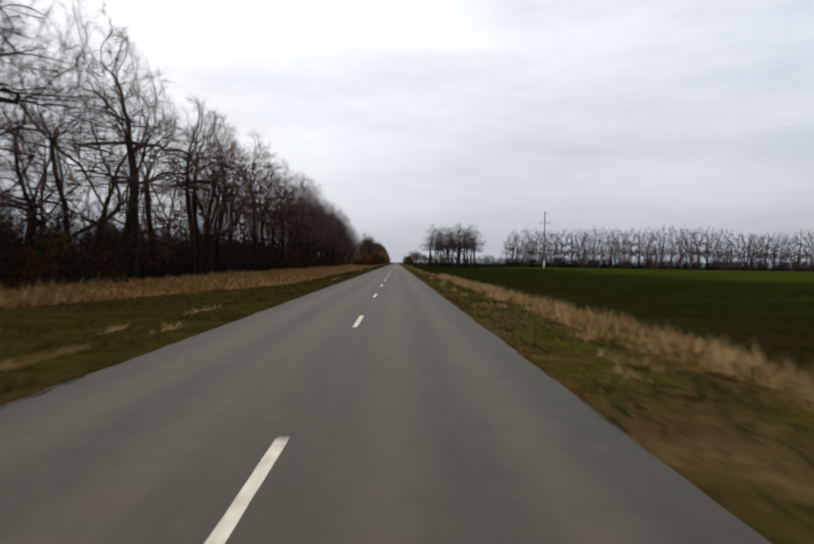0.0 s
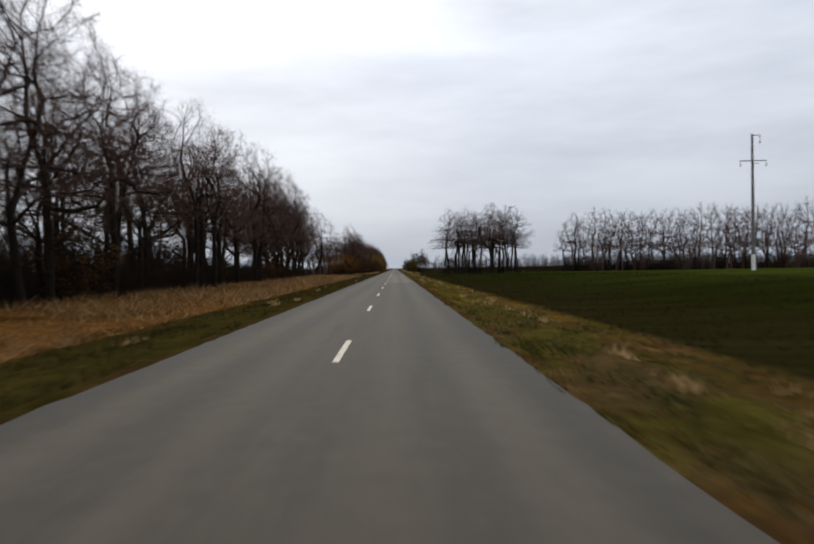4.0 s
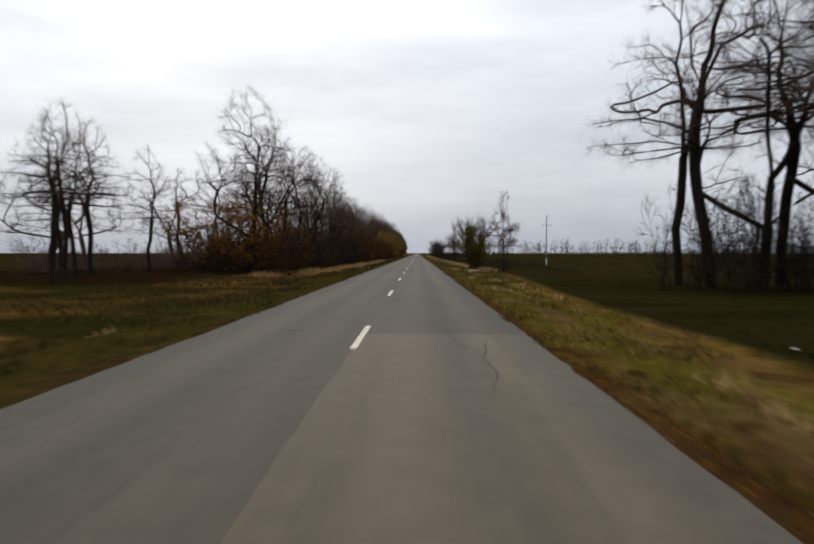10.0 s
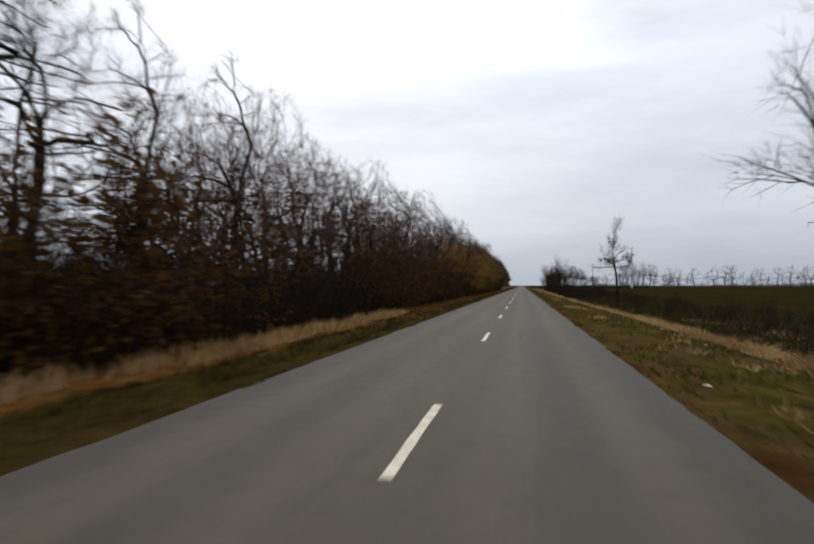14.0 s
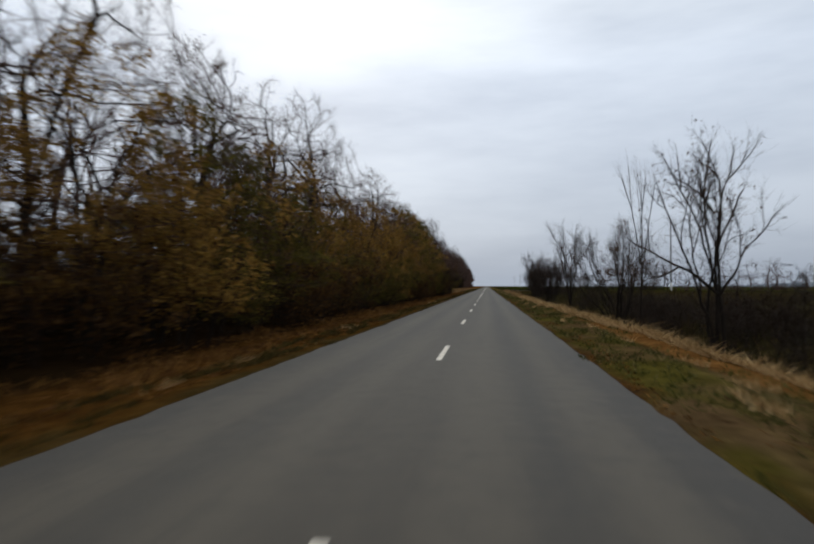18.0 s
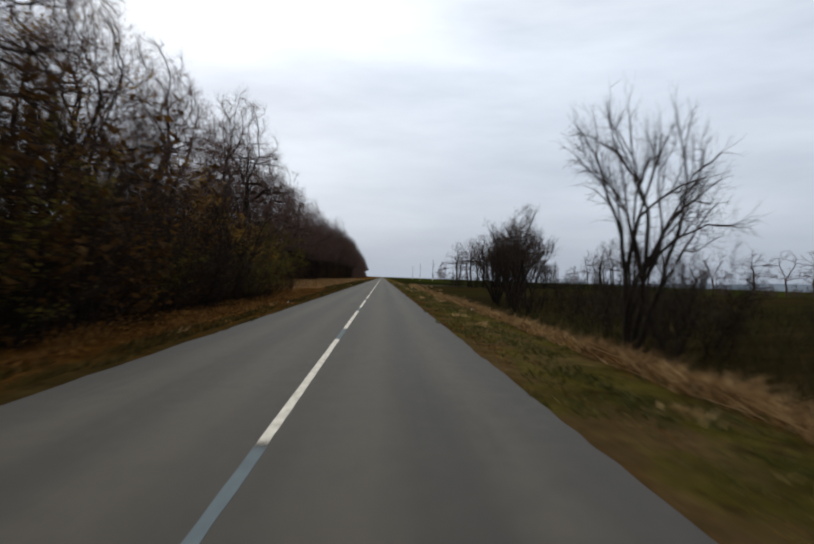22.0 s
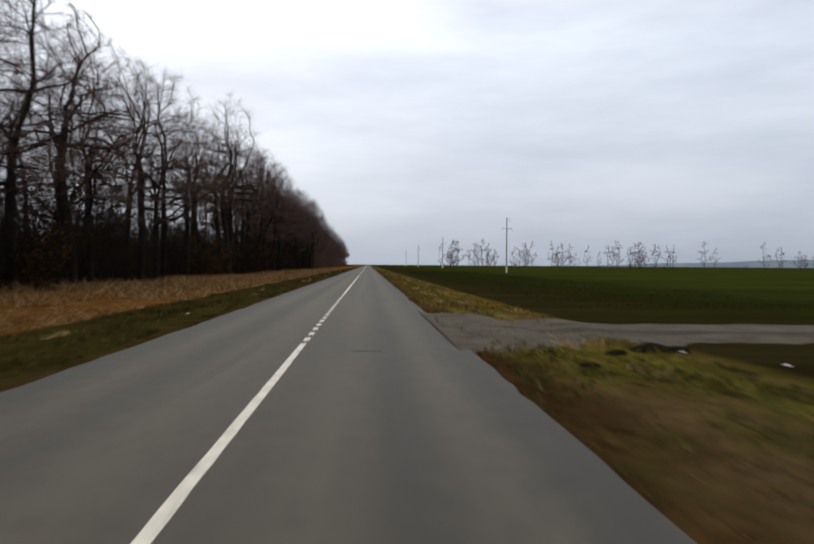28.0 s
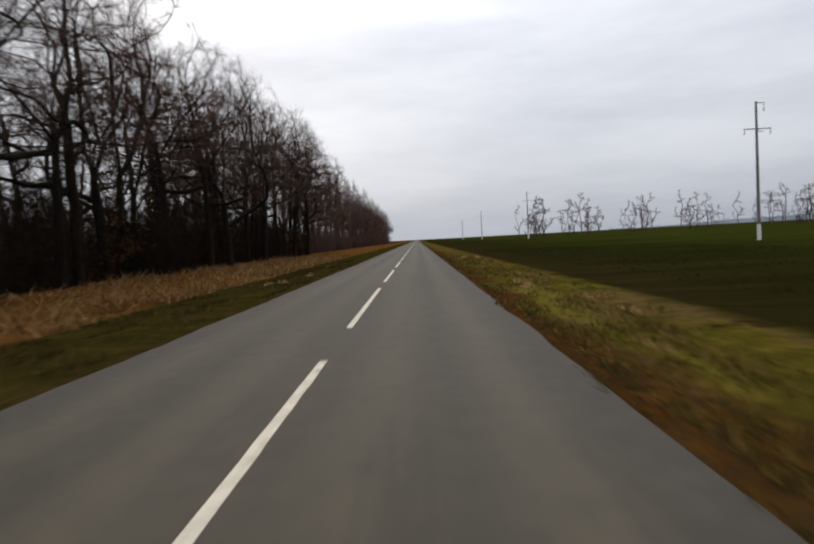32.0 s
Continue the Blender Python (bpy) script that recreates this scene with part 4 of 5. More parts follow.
GOLD = [crown_tree(180 + i, 9.0, 0.20, (0.36, 0.42, 0.34, 0.40)[i], (2, 3, 2, 1)[i], 0.3, low=0.16, limbs=3, count=650, step=0.30, reach=2.0, kill=0.45, girth=0.009, twigs=2, leaf=(LEAF_GOLD, LEAF_GOLD, LEAF_GOLD, LEAF_OLIVE)[i], leaf_n=7000, leaf_size=(0.04, 0.085), leafy=0.36, leaf_low=0.2) for i in range(4)]
BRUSHES = [shrub(200 + i, 3.6, 3.4, 12, 12) for i in range(4)]
BRUSH_BROWN = [shrub(220 + i, 4.4, 4.2, 12, 12, LEAF_BROWN, 1500, (0.05, 0.12)) for i in range(3)]
BUSH_GOLD = [shrub(240 + i, 5.5, 4.8, 11, 13, LEAF_GOLD, 5500, (0.04, 0.085), 0.2) for i in range(2)]
BUSH_OLIVE = [shrub(260 + i, 5.0, 4.6, 11, 13, LEAF_OLIVE, 5000, (0.04, 0.085), 0.15) for i in range(2)]
BUSH_RUST = [shrub(280 + i, 5.6, 5.4, 11, 12, LEAF_RUST, 6000, (0.045, 0.09), 0.05) for i in range(2)]
# small trees at the verge: two vases of many stems, an open one, a slender one with dark clinging tufts
ROADSIDE = [forked_tree(300, 8.0, 13, 0.30, 0.60, 4, 3, 0.0052, 0.10, (0.25, 0.55), 0.45), forked_tree(303, 8.0, 11, 0.32, 0.42, 4, 3, 0.0052, 0.10, (0.22, 0.5), 0.37),
            forked_tree(305, 8.0, 3, 0.32, 0.20, 4, 4, 0.0055, 0.12, (0.28, 0.65), 0.40, LEAF_BROWN, 160), 
            crown_tree(309, 8.0, 0.64, 0.22, 1, 0.0, low=0.20, limbs=6, count=420, step=0.26, reach=1.5, kill=0.38, girth=0.0085, belly=0.62, radiate=0.3, leaf=LEAF_BROWN, leaf_n=1100, leaf_size=(0.035, 0.08), leafy=0.16, leaf_low=0.40)]
# a single-trunked one with clinging leaves, a slim pole, a stout one of a few dark stems
ROADSIDE += [forked_tree(311, 8.0, 4, 0.34, 0.20, 4, 5, 0.0055, 0.12, (0.35, 0.85), 0.30, LEAF_BROWN, 420, stout=1.15), forked_tree(313, 8.0, 2, 0.42, 0.05, 3, 4, 0.005, 0.05, (0.15, 0.35), 0.10),
             forked_tree(317, 8.0, 5, 0.36, 0.30, 4, 5, 0.0058, 0.12, (0.35, 0.85), 0.40, stout=1.6)]

rnd = random.Random(11)


def belt(y0, y1, x0, x1, gap, kinds, low, high, label, group, jitter=1.0):
    """Tall trees scattered along a belt."""
    y = y0
    while y < y1:
        x = rnd.uniform(x0, x1)
        plant("tree", TREE_PARTS, rnd.choice(kinds), x, y + rnd.uniform(-jitter, jitter), rnd.uniform(0, 360), rnd.uniform(low, high), label, "tree", group)
        y += gap * rnd.uniform(0.6, 1.4)


def hedge(y0, y1, x0, x1, gap, kinds, low, high, label, group):
    y = y0
    while y < y1:
        plant("shrub", BUSH_PARTS, rnd.choice(kinds), rnd.uniform(x0, x1), y, rnd.uniform(0, 360), rnd.uniform(low, high), label, "shrub", group)
        y += gap * rnd.uniform(0.6, 1.4)


def arrays(me):
    v = np.empty(len(me.vertices) * 3, dtype=np.float32)
    me.vertices.foreach_get("co", v)
    f = np.empty(len(me.loops), dtype=np.int32)
    me.loops.foreach_get("vertex_index", f)
    return v.reshape(-1, 3), f.reshape(-1, 3)


def thicket(seed, length, depth, trees, brush, tree_kinds, brush_kinds, low, high, blow, bhigh, clumps=(), wood=None):
    """One joined mesh of bare trees and brush that no one could count, along y from 0 to length."""
    rng = random.Random(seed)
    V, F, base = [], [], 0
    for n, kinds, lo, hi in ((trees, tree_kinds, low, high), (brush, brush_kinds, blow, bhigh)):
        for i in range(n):
            ang, s = rng.uniform(0, 6.2832), rng.uniform(lo, hi)
            c, q = math.cos(ang) * s, math.sin(ang) * s
            x, y = rng.uniform(-depth / 2, depth / 2), rng.choice(clumps) + rng.gauss(0, 2.4) if clumps else length * (i + rng.random()) / n
            for me in rng.choice(kinds)[:2]:
                v, f = arrays(me)
                V.append(np.stack([v[:, 0] * c - v[:, 1] * q + x, v[:, 0] * q + v[:, 1] * c + y, v[:, 2] * s], axis=1))
                F.append(f + base)
                base += len(v)
    return mesh_arrays("belt_thicket", np.concatenate(V), np.concatenate(F), wood or TWIG)


BARE = "tall bare acacia tree with dark trunk in the roadside belt"
THICK = [thicket(500 + i, 36.0, 9.0, 6, 24, TALL_FAR, BRUSHES, 0.85, 1.05, 0.7, 1.4) for i in range(2)] * 2
DENSE = thicket(510, 36.0, 8.0, 14, 24, TALL_FAR, BRUSHES, 0.9, 1.1, 0.9, 1.6)
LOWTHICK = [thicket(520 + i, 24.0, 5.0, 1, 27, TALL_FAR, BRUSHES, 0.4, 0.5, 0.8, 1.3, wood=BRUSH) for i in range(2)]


def mass(kind, x, y, turn, size, label):
    ob = new("belt_thicket", kind)
    ob.matrix_basis = pose(x, y, height(x, y) - 0.05, 0, 0, turn) @ Matrix.Diagonal((1, 1, size, 1))
    tagged(ob, label, "woods", kind="stuff")


for i, (x, y, s) in enumerate([(-26, 0, 1.0), (-27, 36, 1.0), (-26, 72, 0.95), (-27, 108, 1.0), (-24, 262, 0.62), (-23, 298, 0.8), (-23, 334, 0.95), (-23, 370, 1.0), (-23, 406, 1.0), (-23, 442, 1.0), (-23, 478, 1.0), (-23, 514, 0.95),
                               (-28, 552, 1.0), (-28, 588, 1.0), (-27, 624, 1.0), (-27, 660, 1.1), (-26, 696, 1.15), (-26, 732, 1.28), (-26, 768, 1.3), (-19, 804, 1.3), (-19, 840, 1.25), (-19, 876, 1.15), (-19, 912, 1.2), (-19, 948, 1.15), (-19, 984, 1.15), (-19, 1020, 1.1), (-19, 1056, 1.1)]):
    if y > 735:
        mass(DENSE, x, y, 0, s, "dense mass of bare trees and brush behind the front row")
    elif i % 2:
        mass(THICK[i % 3], x, y + 36, 180, s, "dense mass of bare trees and brush behind the front row")
    else:
        mass(THICK[i % 3], x, y, 0, s, "dense mass of bare trees and brush behind the front row")
    if 350 < y < 540:
        mass(THICK[(i + 1) % 3], x + 4.5, y + 10, 0, s * 0.85, "dense mass of bare trees and brush behind the front row")
# first belt on the left, ending in a thin group before the opening
belt(5, 182, -17.8, -14.5, 3.2, TALL + TALL + NARROW + TALL_LEAFY[:1], 0.88, 1.12, BARE, "first belt trees")
belt(128, 186, -24.0, -18.0, 3.2, NARROW + TALL[:2], 0.85, 1.05, BARE, "first belt trees")
belt(180, 221, -20.0, -15.8, 2.4, TALL[::2] + NARROW, 0.92, 1.08, BARE, "first belt trees")
belt(184, 226, -27.0, -20.5, 5.5, TALL, 0.9, 1.05, BARE, "first belt trees")
hedge(4, 180, -17.5, -14.6, 3.3, BRUSHES + BRUSHES + BRUSH_BROWN, 0.6, 1.2, "dark brown leafless undergrowth at the belt's edge", "belt undergrowth")
hedge(178, 230, -24.0, -16.5, 3.4, BRUSHES, 0.5, 0.9, "low brown undergrowth below the trees", "belt undergrowth")
for x, y, a, kind, size in ((-16.2, 225.7, 20, SPREADING[0], 0.98), (-17.6, 228.4, 130, SPREADING[1], 0.70), (-18.8, 223.5, 250, TALL[4], 0.98)):
    plant("tree", TREE_PARTS, kind, x, y, a, size, "last bare tree of the belt before the opening", "tree", "first belt trees")
# second belt, close to the road, with leafy bushes in front
belt(253, 264, -24.0, -16.0, 1.5, NARROW, 0.52, 0.68, BARE, "second belt trees")
belt(270, 336, -14.5, -11.0, 4.2, NARROW + TALL[1:2] + TALL[4:5] + TALL[:1] + TALL_LEAFY[:1], 0.78, 0.98, "tall tree with a few brown leaves in the belt", "second belt trees")
belt(338, 372, -17.0, -12.0, 2.8, TALL + TALL_LEAFY[:2], 0.72, 0.88, "tall tree with a few brown leaves in the belt", "second belt trees")
belt(372, 496, -17.0, -12.0, 4.6, TALL + TALL + TALL_LEAFY[:2], 0.86, 1.06, "tall tree with a few brown leaves in the belt", "second belt trees")
belt(498, 549, -16.0, -11.5, 3.6, TALL + TALL + TALL_LEAFY[:2], 1.0, 1.16, "tall tree with a few brown leaves in the belt", "second belt trees")
GOLDEN = "small tree with golden autumn leaves close to the road"
belt(397, 498, -10.5, -7.8, 3.2, GOLD, 0.68, 1.05, GOLDEN, "second belt trees")
for x, y, s in ((-9.0, 471, 1.25), (-8.6, 476, 1.2), (-9.6, 481, 1.3), (-9.0, 487, 1.25), (-9.8, 491, 1.3), (-10.4, 494.5, 1.22)):
    plant("tree", TREE_PARTS, GOLD[int(y) % 4], x, y, y * 13 % 360, s, GOLDEN, "tree", "second belt trees")
plant("tree", TREE_PARTS, TALL[3], -11.5, 512, 60, 0.86, "tall bare tree above the low bushes", "tree", "second belt trees")
belt(523, 548, -11.0, -8.6, 6.0, GOLD[3:] + GOLD[:1], 0.5, 0.68, GOLDEN, "second belt trees")
hedge(266, 340, -10.5, -7.8, 1.9, BRUSHES + BRUSHES + BRUSH_BROWN, 0.9, 1.4, "brown leafless bush at the belt's front edge", "second belt bushes")
hedge(266, 340, -15.0, -11.0, 4.5, BRUSH_BROWN + BRUSHES, 0.9, 1.4, "brown bush with withered leaves", "second belt bushes")
hedge(340, 396, -9.5, -7.2, 1.8, BRUSHES + BRUSHES + BRUSH_BROWN, 0.9, 1.4, "brown leafless bush beside the road", "second belt bushes")
hedge(498, 523, -9.5, -7.0, 1.8, BRUSHES + BRUSH_BROWN, 1.2, 1.8, "tall brown leafless bush beside the road", "second belt bushes")
hedge(394, 548, -8.4, -6.8, 3.8, BRUSHES + BRUSH_BROWN + BUSH_GOLD + BUSH_OLIVE, 0.6, 0.95, "bush with sparse autumn leaves beside the road", "second belt bushes")
hedge(345, 396, -13.0, -10.0, 3.4, BRUSHES + BRUSH_BROWN, 0.9, 1.5, "tall dark leafless bush in the belt", "second belt bushes")
hedge(396, 548, -13.0, -10.0, 3.8, BUSH_GOLD + BRUSH_BROWN, 0.9, 1.35, "tall bush with golden-brown autumn leaves", "second belt bushes")
for x, y, s in ((-15.0, 271, 1.0), (-12.5, 267, 0.95), (-13.5, 276, 1.1), (-11.0, 281, 0.8)):
    plant("shrub", BUSH_PARTS, BUSH_RUST[int(y) % 2], x, y, y * 7 % 360, s, "bush with rust-orange leaves at the belt's corner", "shrub", "second belt bushes")
# third belt, set back behind dry grass
belt(556, 690, -18.5, -15.2, 3.3, TALL + TALL + NARROW, 1.04, 1.24, BARE, "third belt trees")
belt(690, 800, -17.5, -13.8, 3.0, TALL, 1.12, 1.36, BARE, "third belt trees")
hedge(552, 790, -19.0, -15.4, 4.2, BRUSHES + BRUSH_BROWN, 0.85, 1.35, "dark leafless undergrowth below the trees", "belt undergrowth")
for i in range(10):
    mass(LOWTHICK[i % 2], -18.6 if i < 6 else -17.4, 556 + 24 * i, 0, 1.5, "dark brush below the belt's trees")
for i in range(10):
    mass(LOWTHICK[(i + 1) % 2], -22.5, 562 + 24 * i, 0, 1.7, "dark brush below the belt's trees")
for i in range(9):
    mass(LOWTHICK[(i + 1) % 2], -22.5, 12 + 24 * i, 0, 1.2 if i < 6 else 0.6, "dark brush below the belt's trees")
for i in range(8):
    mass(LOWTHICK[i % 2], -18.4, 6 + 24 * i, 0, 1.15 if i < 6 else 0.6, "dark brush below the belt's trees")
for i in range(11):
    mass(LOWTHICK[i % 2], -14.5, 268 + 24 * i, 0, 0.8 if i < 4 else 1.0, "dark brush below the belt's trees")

# windbreak across the field on the right
ROW = thicket(540, 29.0, 14.0, 22, 14, TALL_FAR, BRUSHES, 0.9, 1.1, 1.0, 2.2)
for i in range(26):
    x = 13.5 + 18.4 * (i + rnd.random()) / 26
    plant("tree", TREE_PARTS, (NARROW + TALL[:2])[i % 5], x, rnd.uniform(236, 256), rnd.uniform(0, 360), rnd.uniform(0.96, 1.14), "tall bare tree of the windbreak across the field", "tree", "windbreak trees")
for i in range(5):
    plant("tree", TREE_PARTS, NARROW[i % 3], 44 + 2.4 * i + rnd.uniform(-1, 1), rnd.uniform(238, 254), rnd.uniform(0, 360), rnd.uniform(0.8, 1.0), "bare tree in the row across the field", "tree", "windbreak trees")
for i in range(9):
    mass(ROW, 47 + 27 * i, 247, -90 if i % 2 else -91, 1.0 + 0.06 * (i % 3), "long row of bare trees across the field")
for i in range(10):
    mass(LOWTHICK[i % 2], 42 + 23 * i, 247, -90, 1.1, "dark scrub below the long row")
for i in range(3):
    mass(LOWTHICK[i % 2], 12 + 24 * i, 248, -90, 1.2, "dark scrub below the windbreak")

# trees and bushes on the right between verge and field
COLUMN = shrub(290, 4.3, 1.4, 20, 16, LEAF_OLIVE, 9000, (0.04, 0.10), 0.02)
SOLO = [(9.1, 281, 3, 0.97), (9.5, 281.6, 3, 0.7), (9.6, 322, 0, 1.15), (9.7, 371, 3, 1.1), (7.0, 415.5, 4, 0.86), (7.3, 425.5, 5, 1.08), (8.2, 433.5, 3, 0.80), (7.6, 431.5, 1, 0.82), (6.3, 440, 4, 0.80), (6.3, 454, 0, 0.56),
        (8.6, 505, 6, 1.12), (9.3, 503.5, 1, 0.5), (10.3, 530, 4, 0.98), (11.2, 534, 1, 0.85), (11.6, 536.5, 0, 0.8), (10.9, 540, 1, 0.75), (11.5, 544, 0, 0.8), (10.9, 528, 2, 0.8), (12.8, 544.5, 3, 1.0), (12.4, 543, 2, 1.0), (12.2, 540.5, 1, 1.0), (12.6, 538, 3, 1.05)]
for x, y, kind, size in SOLO:
    plant("tree", TREE_PARTS, ROADSIDE[kind], x, y, rnd.uniform(0, 360), size, "small bare many-stemmed tree at the verge's edge", "tree", "roadside trees")
plant("shrub", BUSH_PARTS, COLUMN, 6.6, 284, 30, 1.0, "narrow upright olive-green bush at the verge's edge", "shrub", "roadside bushes")
hedge(300, 410, 9.5, 13.0, 9.0, BRUSHES, 0.3, 0.55, "low bare bush along the ditch", "roadside bushes")
hedge(426, 470, 9.0, 12.0, 5.0, BRUSHES, 0.35, 0.6, "bare bush in the ditch", "roadside bushes")
hedge(505, 534, 10.0, 14.0, 3.5, BRUSHES, 0.6, 1.0, "bare bush in the ditch", "roadside bushes")

for x, y, s in ((9.3, 281.8, 0.45), (9.4, 505.5, 0.7), (10.6, 507.0, 0.8), (10.2, 320.5, 0.6), (8.8, 414, 0.9), (9.6, 419, 0.8), (8.6, 428, 0.8), (9.6, 433, 0.7)):
    plant("shrub", BUSH_PARTS, BRUSHES[int(y) % 4], x, y, 50 * x, s, "dark bare bush at the foot of a tree", "shrub", "roadside bushes")
for x, y, s in ((12.5, 424, 0.5),):
    mass(LOWTHICK[int(y) % 2], x, y, 0, s, "dark bare brush along the ditch")

# second windbreak, before the field track
for i, (x, y, s) in enumerate([(17, 618, 0.68), (19, 614, 0.75), (22, 619, 0.82), (24, 615, 0.78), (26, 620, 0.7), (28.5, 614, 0.62), (30, 619, 0.6), (18, 612, 0.72), (20.5, 616, 0.8), (23, 612, 0.82), (25, 618, 0.74), (27, 613, 0.7), (21.5, 614, 0.8), (16.2, 616, 0.7), (24.6, 613, 0.8), (28, 618, 0.68), (43.5, 616, 0.62), (45, 612, 0.74), (46.5, 618, 0.7), (48, 614, 0.82), (49.5, 619, 0.76), (51, 613, 0.84), (53, 616, 0.8), (54.5, 612, 0.86), (56, 618, 0.78), (58, 614, 0.84), (60, 617, 0.8)]):
    plant("tree", TREE_PARTS, (NARROW[:2] + TALL[:4:3])[i % 4], x, y, rnd.uniform(0, 360), s * 0.92, "bare tree of a thin row across the field", "tree", "second windbreak")
for i in range(2):
    mass(LOWTHICK[i], 14 + 20 * i, 616, -90, 0.7, "dark scrub below the thin row")
plant("tree", TREE_PARTS, ROADSIDE[0], 33.5, 612, 40, 0.85, "round bare tree standing alone in the row", "tree", "second windbreak")
for i in range(9):
    mass(THICK[(i + 1) % 3], 62 + 30 * i, 616, -90, 0.68, "thin row of bare trees across the field")
# far sparse row, too far to count
FAR_ROW = thicket(560, 230.0, 14.0, 80, 10, DISTANT, BRUSHES, 0.48, 0.92, 0.6, 1.2, (2, 5, 13, 22, 32, 42, 55, 60, 69, 79, 89, 99, 111, 128, 150, 161, 178, 196, 204, 222))
mass(FAR_ROW, 38, 918, -90, 1.0, "far sparse row of bare trees across the field")

# low dark scrub on the slope beyond the verge
SCRUB = [thicket(580 + i, 25.0, 9.0, 0, 12, TALL_FAR, BRUSHES, 0, 0, 0.25, 0.50, wood=BRUSH) for i in range(2)]
for i, (x, y, size) in enumerate([(14.5, 300, 0.7), (15.0, 325, 0.8), (14.5, 350, 0.8), (14.5, 375, 0.9), (12.6, 400, 1.6), (14.5, 425, 1.1), (13.5, 450, 1.0), (14.5, 475, 0.9), (16.5, 505, 1.2), (17.0, 530, 1.2)]):
    mass(SCRUB[i % 2], x, y, 0, size, "low dark bare scrub on the ditch slope")

# power poles along the right-hand field
def build_pole():
    root = new("power_pole")
    bm = bmesh.new()
    cone_bm(bm, 0.17, 0.10, 11.6, Matrix.Translation((0, 0, 7.4)), 8)
    part("shaft", bm_mesh("shaft", bm, CONCRETE), root, "grey concrete shaft")
    bm = bmesh.new()
    cone_bm(bm, 0.19, 0.175, 2.0, Matrix.Translation((0, 0, 0.6)), 8)
    part("base", bm_mesh("base", bm, WHITEWASH), root, "whitewashed foot")
    bm = bmesh.new()
    box_bm(bm, (2.6, 0.09, 0.09), (0, -0.15, 10.6), 0.01)
    box_bm(bm, (0.5, 0.05, 0.05), (0.3, -0.12, 10.35), 0.005)
    box_bm(bm, (0.09, 0.2, 0.16), (0, -0.05, 10.6), 0.01)
    arm = part("crossarm", bm_mesh("crossarm", bm, STEEL), root)
    bm = bmesh.new()
    box_bm(bm, (0.7, 0.06, 0.06), (0.35, -0.1, 13.05), 0.008)
    box_bm(bm, (0.06, 0.06, 0.3), (0.68, -0.1, 12.9), 0.008)
    bracket = part("top_bracket", bm_mesh("top_bracket", bm, STEEL), root)
    for x, z in ((-1.22, 10.6), (1.22, 10.6), (0.68, 12.80)):
        bm = bmesh.new()
        y = -0.15 if z < 12 else -0.1
        cone_bm(bm, 0.015, 0.015, 0.14, Matrix.Translation((x, y, z - 0.12)), 6)
        for i in range(3):
            cone_bm(bm, 0.10, 0.04, 0.08, Matrix.Translation((x, y, z - 0.22 - 0.11 * i)), 8)
        cone_bm(bm, 0.025, 0.025, 0.12, Matrix.Translation((x, y, z - 0.52)), 6)
        part("insulator", bm_mesh("insulator", bm, GLASSY), arm if z < 12 else bracket, "white glazed insulator")
    return tagged(root, "concrete power pole with whitewashed foot in the field", "power pole", "power poles")


pole = build_pole()
POLES = [(35.5, 149), (35.5, 392), (35.9, 525), (36.5, 648), (34.0, 767.4), (32.5, 885), (31.5, 1003), (31, 1120)]
for i, (x, y) in enumerate(POLES):
    m = pose(x, y, height(x, y) - 0.1, 0, 0, 3 * (i % 3) - 3)
    if i == 0:
        pole.matrix_basis = m
    else:
        copy_thing(pole, m)


# ---- the field track that joins on the right ----
def build_track():
    xs = [2.75, 3.2, 3.5, 3.8, 4.2, 4.6, 5.1, 5.6, 6.3, 7, 8, 9, 10.5, 12, 14, 17, 20, 25, 40, 65, 100, 160]
    verts, faces = [], []
    for i, x in enumerate(xs):
        flare = 4.6 * math.exp(-(x - 2.75) / 1.9)
        y0 = 630.4 - flare + 0.55 * noise.noise((x * 0.9, 1.0, 0.0))
        y1 = 635.6 + flare * 1.1 + 0.55 * noise.noise((x * 0.9, 6.0, 0.0))
        for k in range(5):
            y = y0 + (y1 - y0) * k / 4
            verts.append((x, y, (height(x, y) if i > 1 else -0.06) + 0.075 + 0.03 * noise.noise((x * 0.8, y * 0.8, 5.0)) - (0.125 if k in (0, 4) else 0)))
    for i in range(len(xs) - 1):
        for k in range(4):
            a = i * 5 + k
            faces.append((a, a + 5, a + 6, a + 1))
    tagged(new("field_track", mesh_from("field_track", verts, faces, TRACK, True)), "old grey track of gravel and asphalt joining the road", "track", kind="structure")


build_track()


# ---- repairs and cracks in the asphalt ----
def blot(name, cx, cy, rx, ry, z, material, label, seed):
    """An uneven patch of a few centimetres' relief, lying on the road."""
    n = 40
    verts = [(cx, cy, z)]
    for i in range(n):
        a = 2 * math.pi * i / n
        k = 0.7 + 0.45 * noise.noise((math.cos(a) * 1.3 + seed, math.sin(a) * 1.3, seed * 0.7))
        verts.append((cx + rx * k * math.cos(a), cy + ry * k * math.sin(a), z))
    verts += [(x, y, -0.01) for x, y, _ in verts[1:]]
    faces = [(0, i + 1, (i + 1) % n + 1) for i in range(n)] + [(i + 1, n + i + 1, n + (i + 1) % n + 1, (i + 1) % n + 1) for i in range(n)]
    tagged(new(name, mesh_from(name, verts, faces, material)), label, "road repair", kind="structure")


